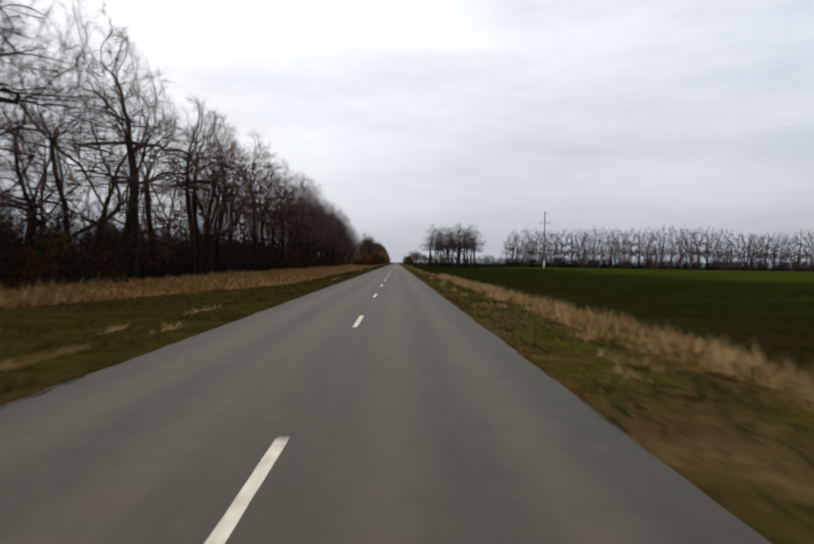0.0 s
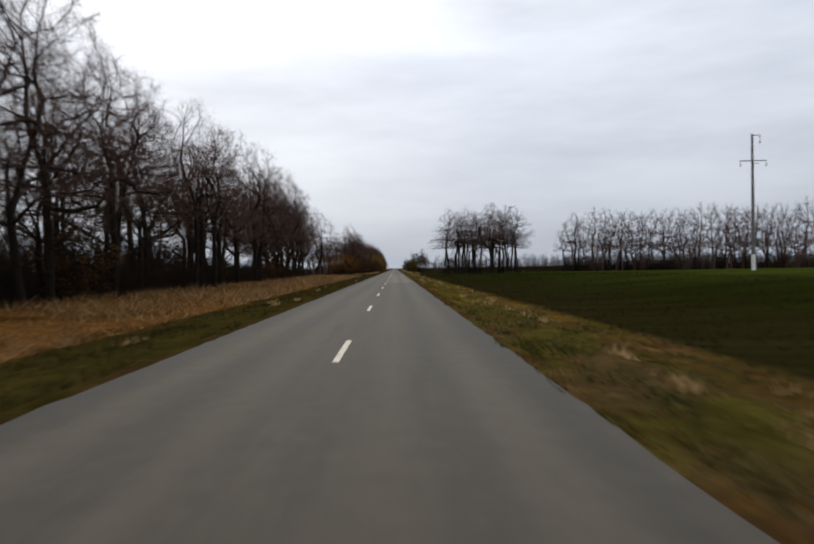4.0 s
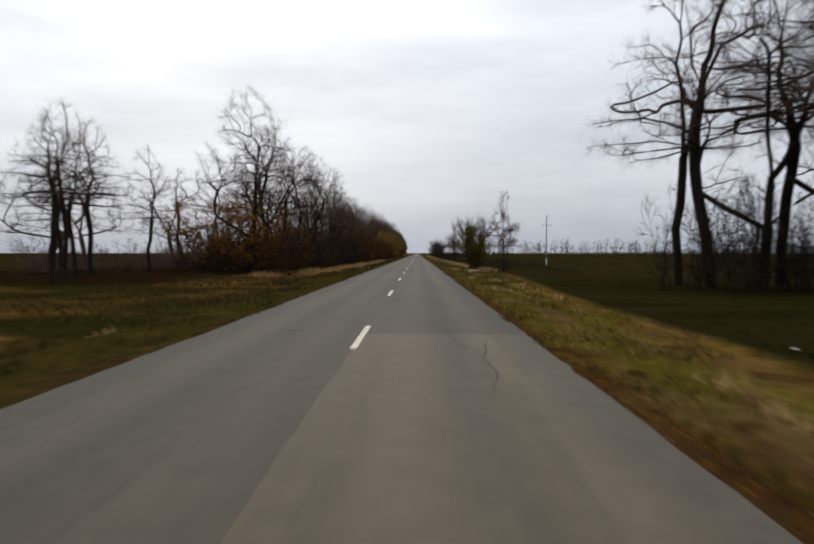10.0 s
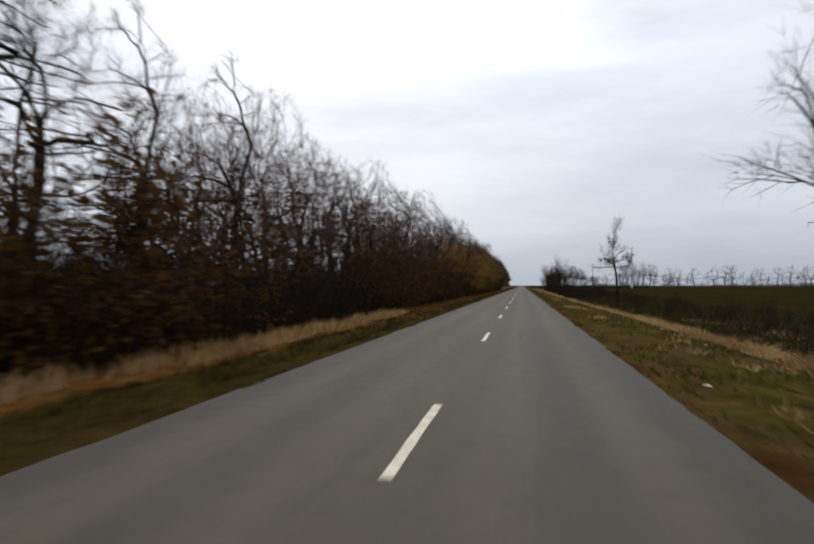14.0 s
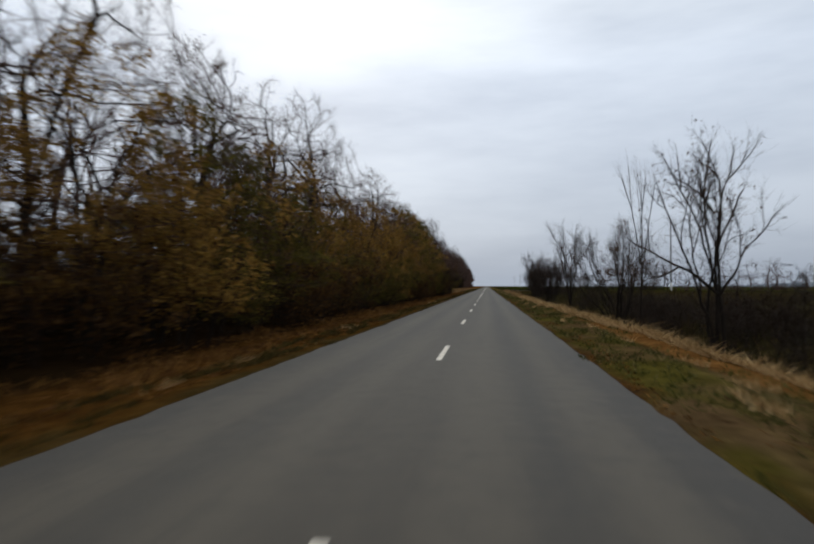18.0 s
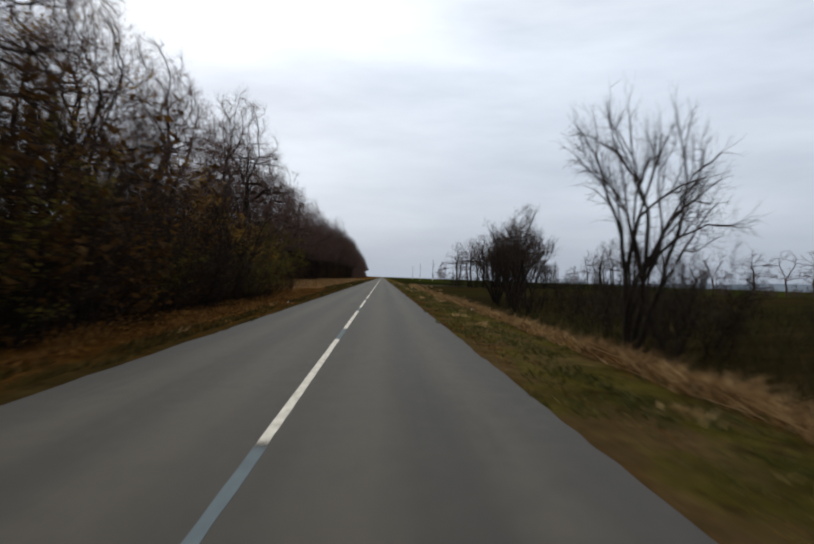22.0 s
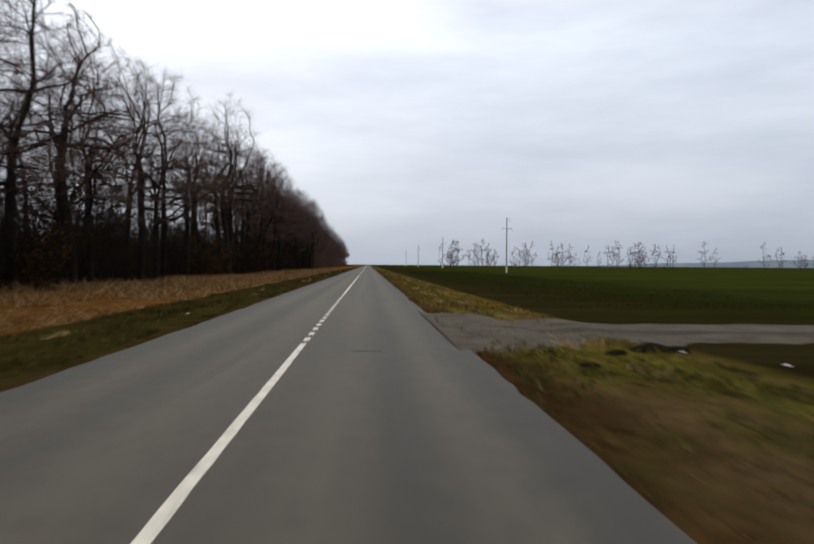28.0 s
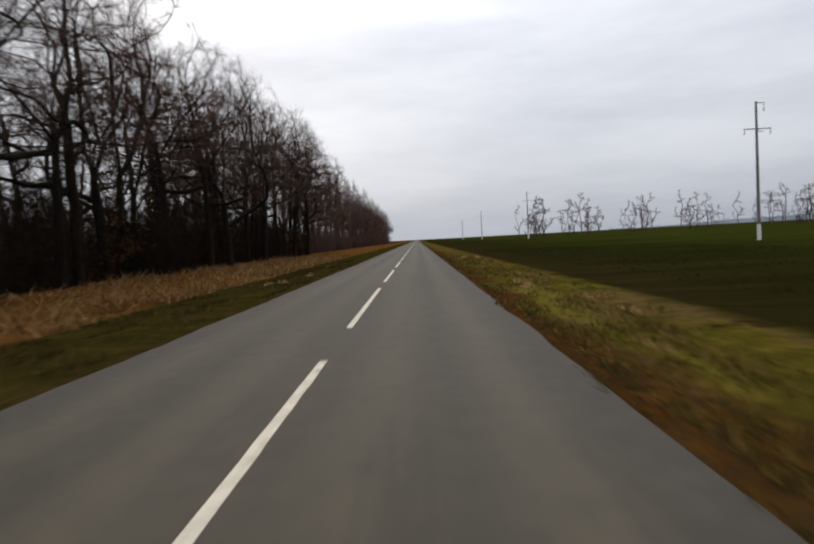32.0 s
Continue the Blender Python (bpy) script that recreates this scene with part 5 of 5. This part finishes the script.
def crack(pts, width, seed):
    """A crooked tar-dark crack."""
    rng = random.Random(seed)
    line = []
    for (ax, ay), (bx, by) in zip(pts, pts[1:]):
        m = max(2, int(math.hypot(bx - ax, by - ay) / 0.25))
        for i in range(m):
            u = i / m
            line.append((ax + (bx - ax) * u + rng.gauss(0, 0.4 * width + 0.008), ay + (by - ay) * u + rng.gauss(0, 0.05)))
    verts, faces = [], []
    for i, (x, y) in enumerate(line):
        w = width * rng.uniform(0.4, 1.3) * min(1, 0.3 + i / 4, 0.3 + (len(line) - i) / 4)
        verts += [(x - w, y - w * 0.4, 0.0055), (x + w, y + w * 0.4, 0.0055)]
    faces = [(2 * i, 2 * i + 1, 2 * i + 3, 2 * i + 2) for i in range(len(line) - 1)]
    tagged(new("crack", mesh_from("crack", verts, faces, CRACK)), "crooked dark crack in the asphalt", "crack", "asphalt cracks", kind="structure")


crack([(-0.15, 7.1), (0.1, 7.3), (0.35, 7.2)], 0.0150, 1)
crack([(-0.12, 29.0), (-0.1, 36.0)], 0.0060, 2)
crack([(2.5, 37.0), (2.3, 39.5), (2.45, 42.0)], 0.0150, 3)
crack([(-1.3, 71.5), (-1.6, 72.6)], 0.0150, 4)
crack([(-1.9, 72.2), (-1.7, 73.4)], 0.0125, 5)
crack([(1.75, 227.0), (1.95, 228.4), (1.9, 229.3), (2.15, 231.4)], 0.0175, 7)
crack([(1.95, 229.3), (1.6, 231.0), (1.45, 233.5)], 0.0125, 8)
crack([(1.7, 282.0), (1.5, 284.0), (1.55, 286.5)], 0.0125, 9)
crack([(0.9, 326.5), (1.0, 328.4), (0.8, 330.2)], 0.0150, 10)
crack([(1.55, 492.0), (1.55, 494.5), (1.65, 497.0)], 0.0060, 11)
crack([(0.3, 432.0), (0.35, 435.5)], 0.0100, 12)
crack([(-0.2, 700.0), (-0.1, 703.5)], 0.0100, 13)
for i, (x, y, rx, ry) in enumerate([(-2.1, 695.8, 0.55, 0.25), (-1.4, 232.6, 0.28, 0.14), (-1.0, 139.0, 0.05, 0.4), (-0.6, 262.5, 0.08, 0.3), (0.3, 563.0, 0.18, 0.4)]):
    blot("asphalt_patch", x, y, rx, ry, 0.005 + 0.0002 * i, ASPHALT_DARK, "small dark bitumen patch on the asphalt", i * 3.7)
strip("asphalt_seam", 0.9, 1.4, 628.42, 628.50, 0.006, CRACK, 0.0, 5.0, 0.5, "dark sealed cut across the lane", "road repair")


# ---- roadside rubbish and dead wood ----
def rag(seed, size):
    """A crumpled scrap of paper or film."""
    rng = random.Random(seed)
    bm = bmesh.new()
    bmesh.ops.create_icosphere(bm, subdivisions=2, radius=size)
    for v in bm.verts:
        v.co *= 0.55 + 0.7 * rng.random()
        v.co.z = v.co.z * 0.45 + size * 0.3
    return bm_mesh("litter_scrap", bm, LITTER_WHITE)


RAGS = [rag(70 + i, 0.085) for i in range(4)]
SCRAPS = [(-3.9, 55.6, 1.0), (-3.4, 93.2, 0.6), (6.2, 82.1, 0.8), (4.9, 77.8, 0.9), (5.5, 183.4, 1.2), (7.1, 231.0, 0.8), (5.2, 272.4, 1.3), (3.9, 295.9, 1.1), (3.7, 302.0, 0.9), (5.9, 328.0, 0.9), (3.7, 319.6, 1.0), (6.8, 398.0, 1.0),
          (3.9, 395.8, 1.0), (3.5, 383.2, 1.3), (4.1, 384.0, 0.9), (6.2, 414.0, 0.8), (-3.8, 518.7, 1.1), (5.5, 517.6, 1.0), (5.2, 566.8, 1.7), (6.1, 573.2, 0.9), (6.9, 629.0, 0.9), (8.0, 627.7, 1.0), (-4.0, 636.4, 0.9), (4.0, 648.7, 1.2), (5.0, 657.0, 0.9),
          (-4.2, 677.6, 1.1), (3.3, 678.0, 0.9), (3.4, 673.7, 1.0), (-3.9, 693.0, 0.5), (5.4, 713.6, 0.5), (4.8, 725.0, 0.9)]
for i, (x, y, s) in enumerate(SCRAPS):
    ob = new("litter_scrap", RAGS[i % 4])
    ob.matrix_basis = pose(x, y, height(x, y) + 0.01, 0, 0, 47 * i) @ Matrix.Diagonal((0.62 * s, 0.62 * s, 0.62 * s, 1))
    tagged(ob, "crumpled white scrap of litter in the verge grass", "litter", "roadside litter")


def clod(seed, size):
    """A low heap of dark earth."""
    bm = bmesh.new()
    bmesh.ops.create_icosphere(bm, subdivisions=3, radius=size)
    for v in bm.verts:
        v.co *= 1 + 0.45 * noise.noise(v.co * (2.2 / size) * 0.5 + Vector((seed, 0, 0))) + 0.2 * noise.noise(v.co * (5 / size) + Vector((0, seed, 0)))
        v.co.z = v.co.z * 0.42 if v.co.z > 0 else v.co.z * 0.15
    return bm_mesh("earth_mound", bm, EARTH, True)


CLODS = [clod(3.0 + i * 7, 0.17) for i in range(3)]
for i, (x, y, s) in enumerate([(3.95, 451.5, 1.25), (4.27, 448.8, 0.9), (4.28, 459.0, 0.9), (4.6, 391.4, 1.0), (4.9, 393.6, 1.1), (4.4, 395.2, 0.8), (5.3, 392.6, 0.9), (6.3, 629.0, 1.9), (5.6, 628.8, 1.2), (7.0, 629.3, 1.3), (4.4, 626.8, 0.8)]):
    ob = new("earth_mound", CLODS[i % 3])
    ob.matrix_basis = pose(x, y, height(x, y), 0, 0, 70 * i) @ Matrix.Diagonal((s, s * 0.8, s, 1))
    tagged(ob, "small mound of dark bare earth in the verge grass", "earth mound", "earth mounds")


def dead_branch():
    w = Wood()
    rng = random.Random(5)
    p, _ = bend(rng, Vector((0, 0, 0.08)), Vector((1, -0.15, 0.02)), 1.35, 7, 0.16, 0.0)
    for q in p:
        q.z = 0.05 + 0.04 * rng.random()
    w.tube(p, [0.03, 0.05, 0.055, 0.05, 0.05, 0.04, 0.035, 0.015], 7)
    ob = new("dead_branch", w.mesh("dead_branch", PALE_WOOD))
    ob.matrix_basis = pose(5.3, 274.7, height(5.6, 274.6) + 0.03, 0, 0, -12)
    tagged(ob, "pale barkless dead branch lying on the verge", "branch")


dead_branch()


# ---- far distance ----
def build_hills():
    n = 90
    verts, faces = [], []
    for i in range(n + 1):
        a = radians(17 + 60 * i / n)
        x, y = 3300 * math.sin(a), 700 + 3300 * math.cos(a)
        h = 4 + 34 * ease((i - 2) / 30) + 8 * noise.noise((i * 0.12, 2.0, 0.0)) + 2 * noise.noise((i * 0.7, 5.0, 0.0))
        verts += [(x, y, -5.0), (x * 1.02, y * 1.02, h), (x * 1.2, y * 1.2, -5.0)]
    for i in range(n):
        q = i * 3
        faces += [(q, q + 3, q + 4, q + 1), (q + 1, q + 4, q + 5, q + 2)]
    tagged(new("backdrop", mesh_from("backdrop", verts, faces, HILL, True)), "low blue-grey hills on the far horizon", "hills", kind="structure")


build_hills()


# ---- grass, straw and fallen leaves ----
def heights(xs, ys):
    return np.array([height(float(x), float(y)) for x, y in zip(xs, ys)])


def blades(name, seed, count, y0, y1, inner, outer, low, high, width, material, label, clump=0.0, lean=0.35, per=45, vary=0.0):
    """Blades of grass between two lines beside the road; inner and outer are tables of (y, x)."""
    rng = np.random.default_rng(seed)
    ys = rng.uniform(y0, y1, count)
    if clump:
        cy = rng.uniform(y0, y1, max(4, count // per))
        pick = rng.integers(0, len(cy), count)
        ys = np.clip(cy[pick] + rng.normal(0, clump, count), y0, y1)
        cu = rng.uniform(0, 1, len(cy))
        u = np.clip(cu[pick] + rng.normal(0, clump * 0.12, count), 0, 1)
    else:
        u = rng.uniform(0, 1, count)
    xi = np.interp(ys, [p[0] for p in inner], [p[1] for p in inner])
    xo = np.interp(ys, [p[0] for p in outer], [p[1] for p in outer])
    xs = xi + (xo - xi) * u
    zs = heights(xs, ys)
    h = rng.uniform(low, high, count) * rng.uniform(0.6, 1.0, count)
    if clump and vary:
        h *= (1 - vary + vary * rng.uniform(0, 1.3, len(cy)))[pick]
    ang = rng.uniform(0, 2 * np.pi, count)
    w = width * rng.uniform(0.6, 1.4, count)
    dx, dy = np.cos(ang) * w, np.sin(ang) * w
    lx, ly = rng.normal(0, lean, count) * h, rng.normal(0, lean, count) * h
    a = np.stack([xs - dx, ys - dy, zs - 0.02], 1)
    b = np.stack([xs + dx, ys + dy, zs - 0.02], 1)
    c = np.stack([xs + lx, ys + ly, zs + h], 1)
    verts = np.stack([a, b, c], 1).reshape(-1, 3)
    ob = new(name, mesh_arrays(name, verts, np.arange(count * 3).reshape(-1, 3), material))
    tagged(ob, label, "grass", kind="stuff")


VERGE_R = [(0, 5.8), (240, 5.8), (270, 7.8), (380, 7.2), (420, 5.4), (470, 5.4), (500, 5.8), (560, 6.4), (620, 7.0), (650, 6.0), (760, 5.8)]
blades("verge_grass", 16, 15000, -5, 112, [(0, 3.25), (760, 3.25)], VERGE_R, 0.04, 0.15, 0.022, BLADE_WORN, "short olive and tan verge grass", 0.5, 0.8)
blades("verge_grass", 1, 20000, 106, 255, [(0, 3.25), (760, 3.25)], VERGE_R, 0.04, 0.16, 0.022, BLADE_GREEN, "short green and yellow verge grass", 0.5, 0.7)
blades("verge_grass", 15, 26000, 628, 760, [(0, 3.25), (760, 3.25)], VERGE_R, 0.04, 0.16, 0.022, BLADE_GREEN, "short green and yellow verge grass", 0.5, 0.7)
blades("verge_grass", 14, 46000, 250, 630, [(0, 3.25), (760, 3.25)], VERGE_R, 0.04, 0.15, 0.022, BLADE_WORN, "short olive and tan verge grass", 0.5, 0.8)
blades("verge_grass", 2, 70000, -5, 760, [(0, -3.35), (760, -3.35)], [(0, -10.8), (20, -10.3), (45, -6.4), (230, -6.4), (262, -7.0), (300, -5.6), (345, -4.2), (540, -4.0), (570, -6.6), (760, -6.6)], 0.05, 0.18, 0.022, BLADE_OLIVE, "short green and yellow verge grass", 0.5)
blades("dry_grass", 3, 42000, -5, 229, [(0, -10.8), (20, -10.3), (45, -6.4), (250, -6.4)], [(0, -14.5), (250, -15.5)], 0.14, 0.66, 0.026, BLADE_STRAW, "tall dry straw-coloured grass before the trees", 1.1, 0.95, 130, 0.8)
blades("dry_grass", 4, 46000, 548, 780, [(540, -5.8), (570, -6.8), (780, -6.8)], [(540, -13.0), (560, -15.0), (780, -15.5)], 0.14, 0.66, 0.026, BLADE_STRAW, "tall dry straw-coloured grass before the trees", 1.1, 0.95, 130, 0.8)
blades("dry_grass", 5, 48000, 280, 480, [(280, 7.2), (400, 6.6), (430, 5.0), (470, 5.0), (500, 5.3), (560, 6.0), (625, 6.8)], [(280, 8.3), (400, 7.5), (430, 5.8), (470, 5.8), (500, 6.2), (560, 7.4), (625, 8.8)], 0.10, 0.38, 0.022, BLADE_DRY, "dry straw-coloured grass along the ditch", 0.45, 1.3, 45, 0.6)
blades("dry_grass", 23, 34000, 480, 625, [(280, 7.2), (400, 6.6), (430, 5.0), (470, 5.0), (500, 5.3), (560, 6.0), (625, 6.8)], [(280, 8.3), (400, 7.5), (430, 5.8), (470, 5.8), (500, 6.2), (560, 7.4), (625, 8.8)], 0.10, 0.38, 0.022, BLADE_STRAW, "withered brown grass along the ditch", 0.45, 1.3, 45, 0.6)
blades("dry_grass", 6, 9000, 4, 75, [(0, 5.4), (75, 5.2)], [(0, 7.0), (75, 6.4)], 0.15, 0.5, 0.018, BLADE_DRY, "dry straw-coloured grass at the field's edge", 0.5)
blades("dry_grass", 7, 12000, 262, 345, [(262, -7.0), (300, -5.6), (345, -5.4)], [(262, -10.5), (300, -7.0), (345, -6.6)], 0.12, 0.5, 0.018, BLADE_DRY, "dry grass below the bushes", 0.5)
blades("fallen_leaves", 8, 60000, 335, 560, [(335, -3.5), (560, -3.5)], [(335, -7.0), (560, -7.5)], 0.02, 0.08, 0.05, LITTER, "orange-brown fallen leaves beside the asphalt", 0.6, 1.2)
blades("fallen_leaves", 9, 26000, 0, 760, [(0, 3.0), (760, 3.0)], [(0, 3.9), (760, 3.9)], 0.02, 0.05, 0.035, LITTER, "brown fallen leaves along the asphalt edge", 0.8, 1.2)
blades("straw_tufts", 10, 13000, -5, 760, [(0, 3.9), (760, 3.9)], VERGE_R, 0.05, 0.22, 0.02, BLADE_DRY, "bleached tufts among the verge grass", 0.35, 0.6)
blades("straw_tufts", 11, 3000, -5, 760, [(0, -3.7), (760, -3.7)], [(0, -5.2), (230, -5.2), (262, -7.0), (300, -5.6), (345, -4.2), (540, -4.0), (570, -5.6), (760, -5.4)], 0.05, 0.2, 0.02, BLADE_DRY, "bleached tufts among the verge grass", 0.35, 0.6)
blades("young_wheat", 12, 70000, -5, 238, [(0, 6.0), (238, 6.0)], [(0, 26.0), (238, 26.0)], 0.06, 0.14, 0.02, BLADE_YOUNG, "short young winter wheat on dark soil")
blades("young_wheat", 13, 26000, 642, 780, [(642, 9.0), (780, 9.0)], [(642, 26.0), (780, 26.0)], 0.06, 0.14, 0.02, BLADE_FIELD, "short young winter wheat on dark soil")

blades("dry_grass", 17, 10000, 345, 552, [(345, -4.6), (400, -4.2), (552, -4.0)], [(345, -6.8), (552, -6.4)], 0.08, 0.34, 0.02, LITTER, "tufts of dry orange grass below the bushes", 0.7, 0.6, 90, 0.7)
blades("verge_grass", 18, 9000, 229, 262, [(229, -5.0), (262, -6.0)], [(229, -14.0), (262, -13.0)], 0.06, 0.25, 0.022, BLADE_OLIVE, "rough grass in the opening between the belts", 0.6)
blades("edge_grass", 19, 8000, -5, 760, [(0, 2.88), (760, 2.88)], [(0, 3.4), (760, 3.4)], 0.03, 0.12, 0.02, BLADE_WORN, "grass creeping over the asphalt edge", 0.4, 0.7, 30)
blades("edge_grass", 20, 9000, -5, 760, [(0, -2.88), (760, -2.88)], [(0, -3.4), (760, -3.4)], 0.03, 0.12, 0.02, BLADE_OLIVE, "grass creeping over the asphalt edge", 0.4, 0.7, 30)
blades("ditch_weeds", 21, 60000, 296, 552, [(296, 8.6), (400, 7.8), (430, 6.2), (480, 6.2), (552, 7.6)], [(296, 20.0), (400, 22.0), (552, 24.0)], 0.25, 0.95, 0.020, BLADE_WEED, "dark dead weeds and thin scrub on the ditch slope", 0.7, 0.5, 40, 0.8)
blades("straw_tufts", 22, 9000, 300, 625, [(300, 9.0), (430, 6.6), (625, 9.4)], [(300, 12.0), (480, 9.5), (625, 11.5)], 0.10, 0.28, 0.02, BLADE_STRAW, "withered tufts on the ditch slope", 0.5, 0.8, 60, 0.5)
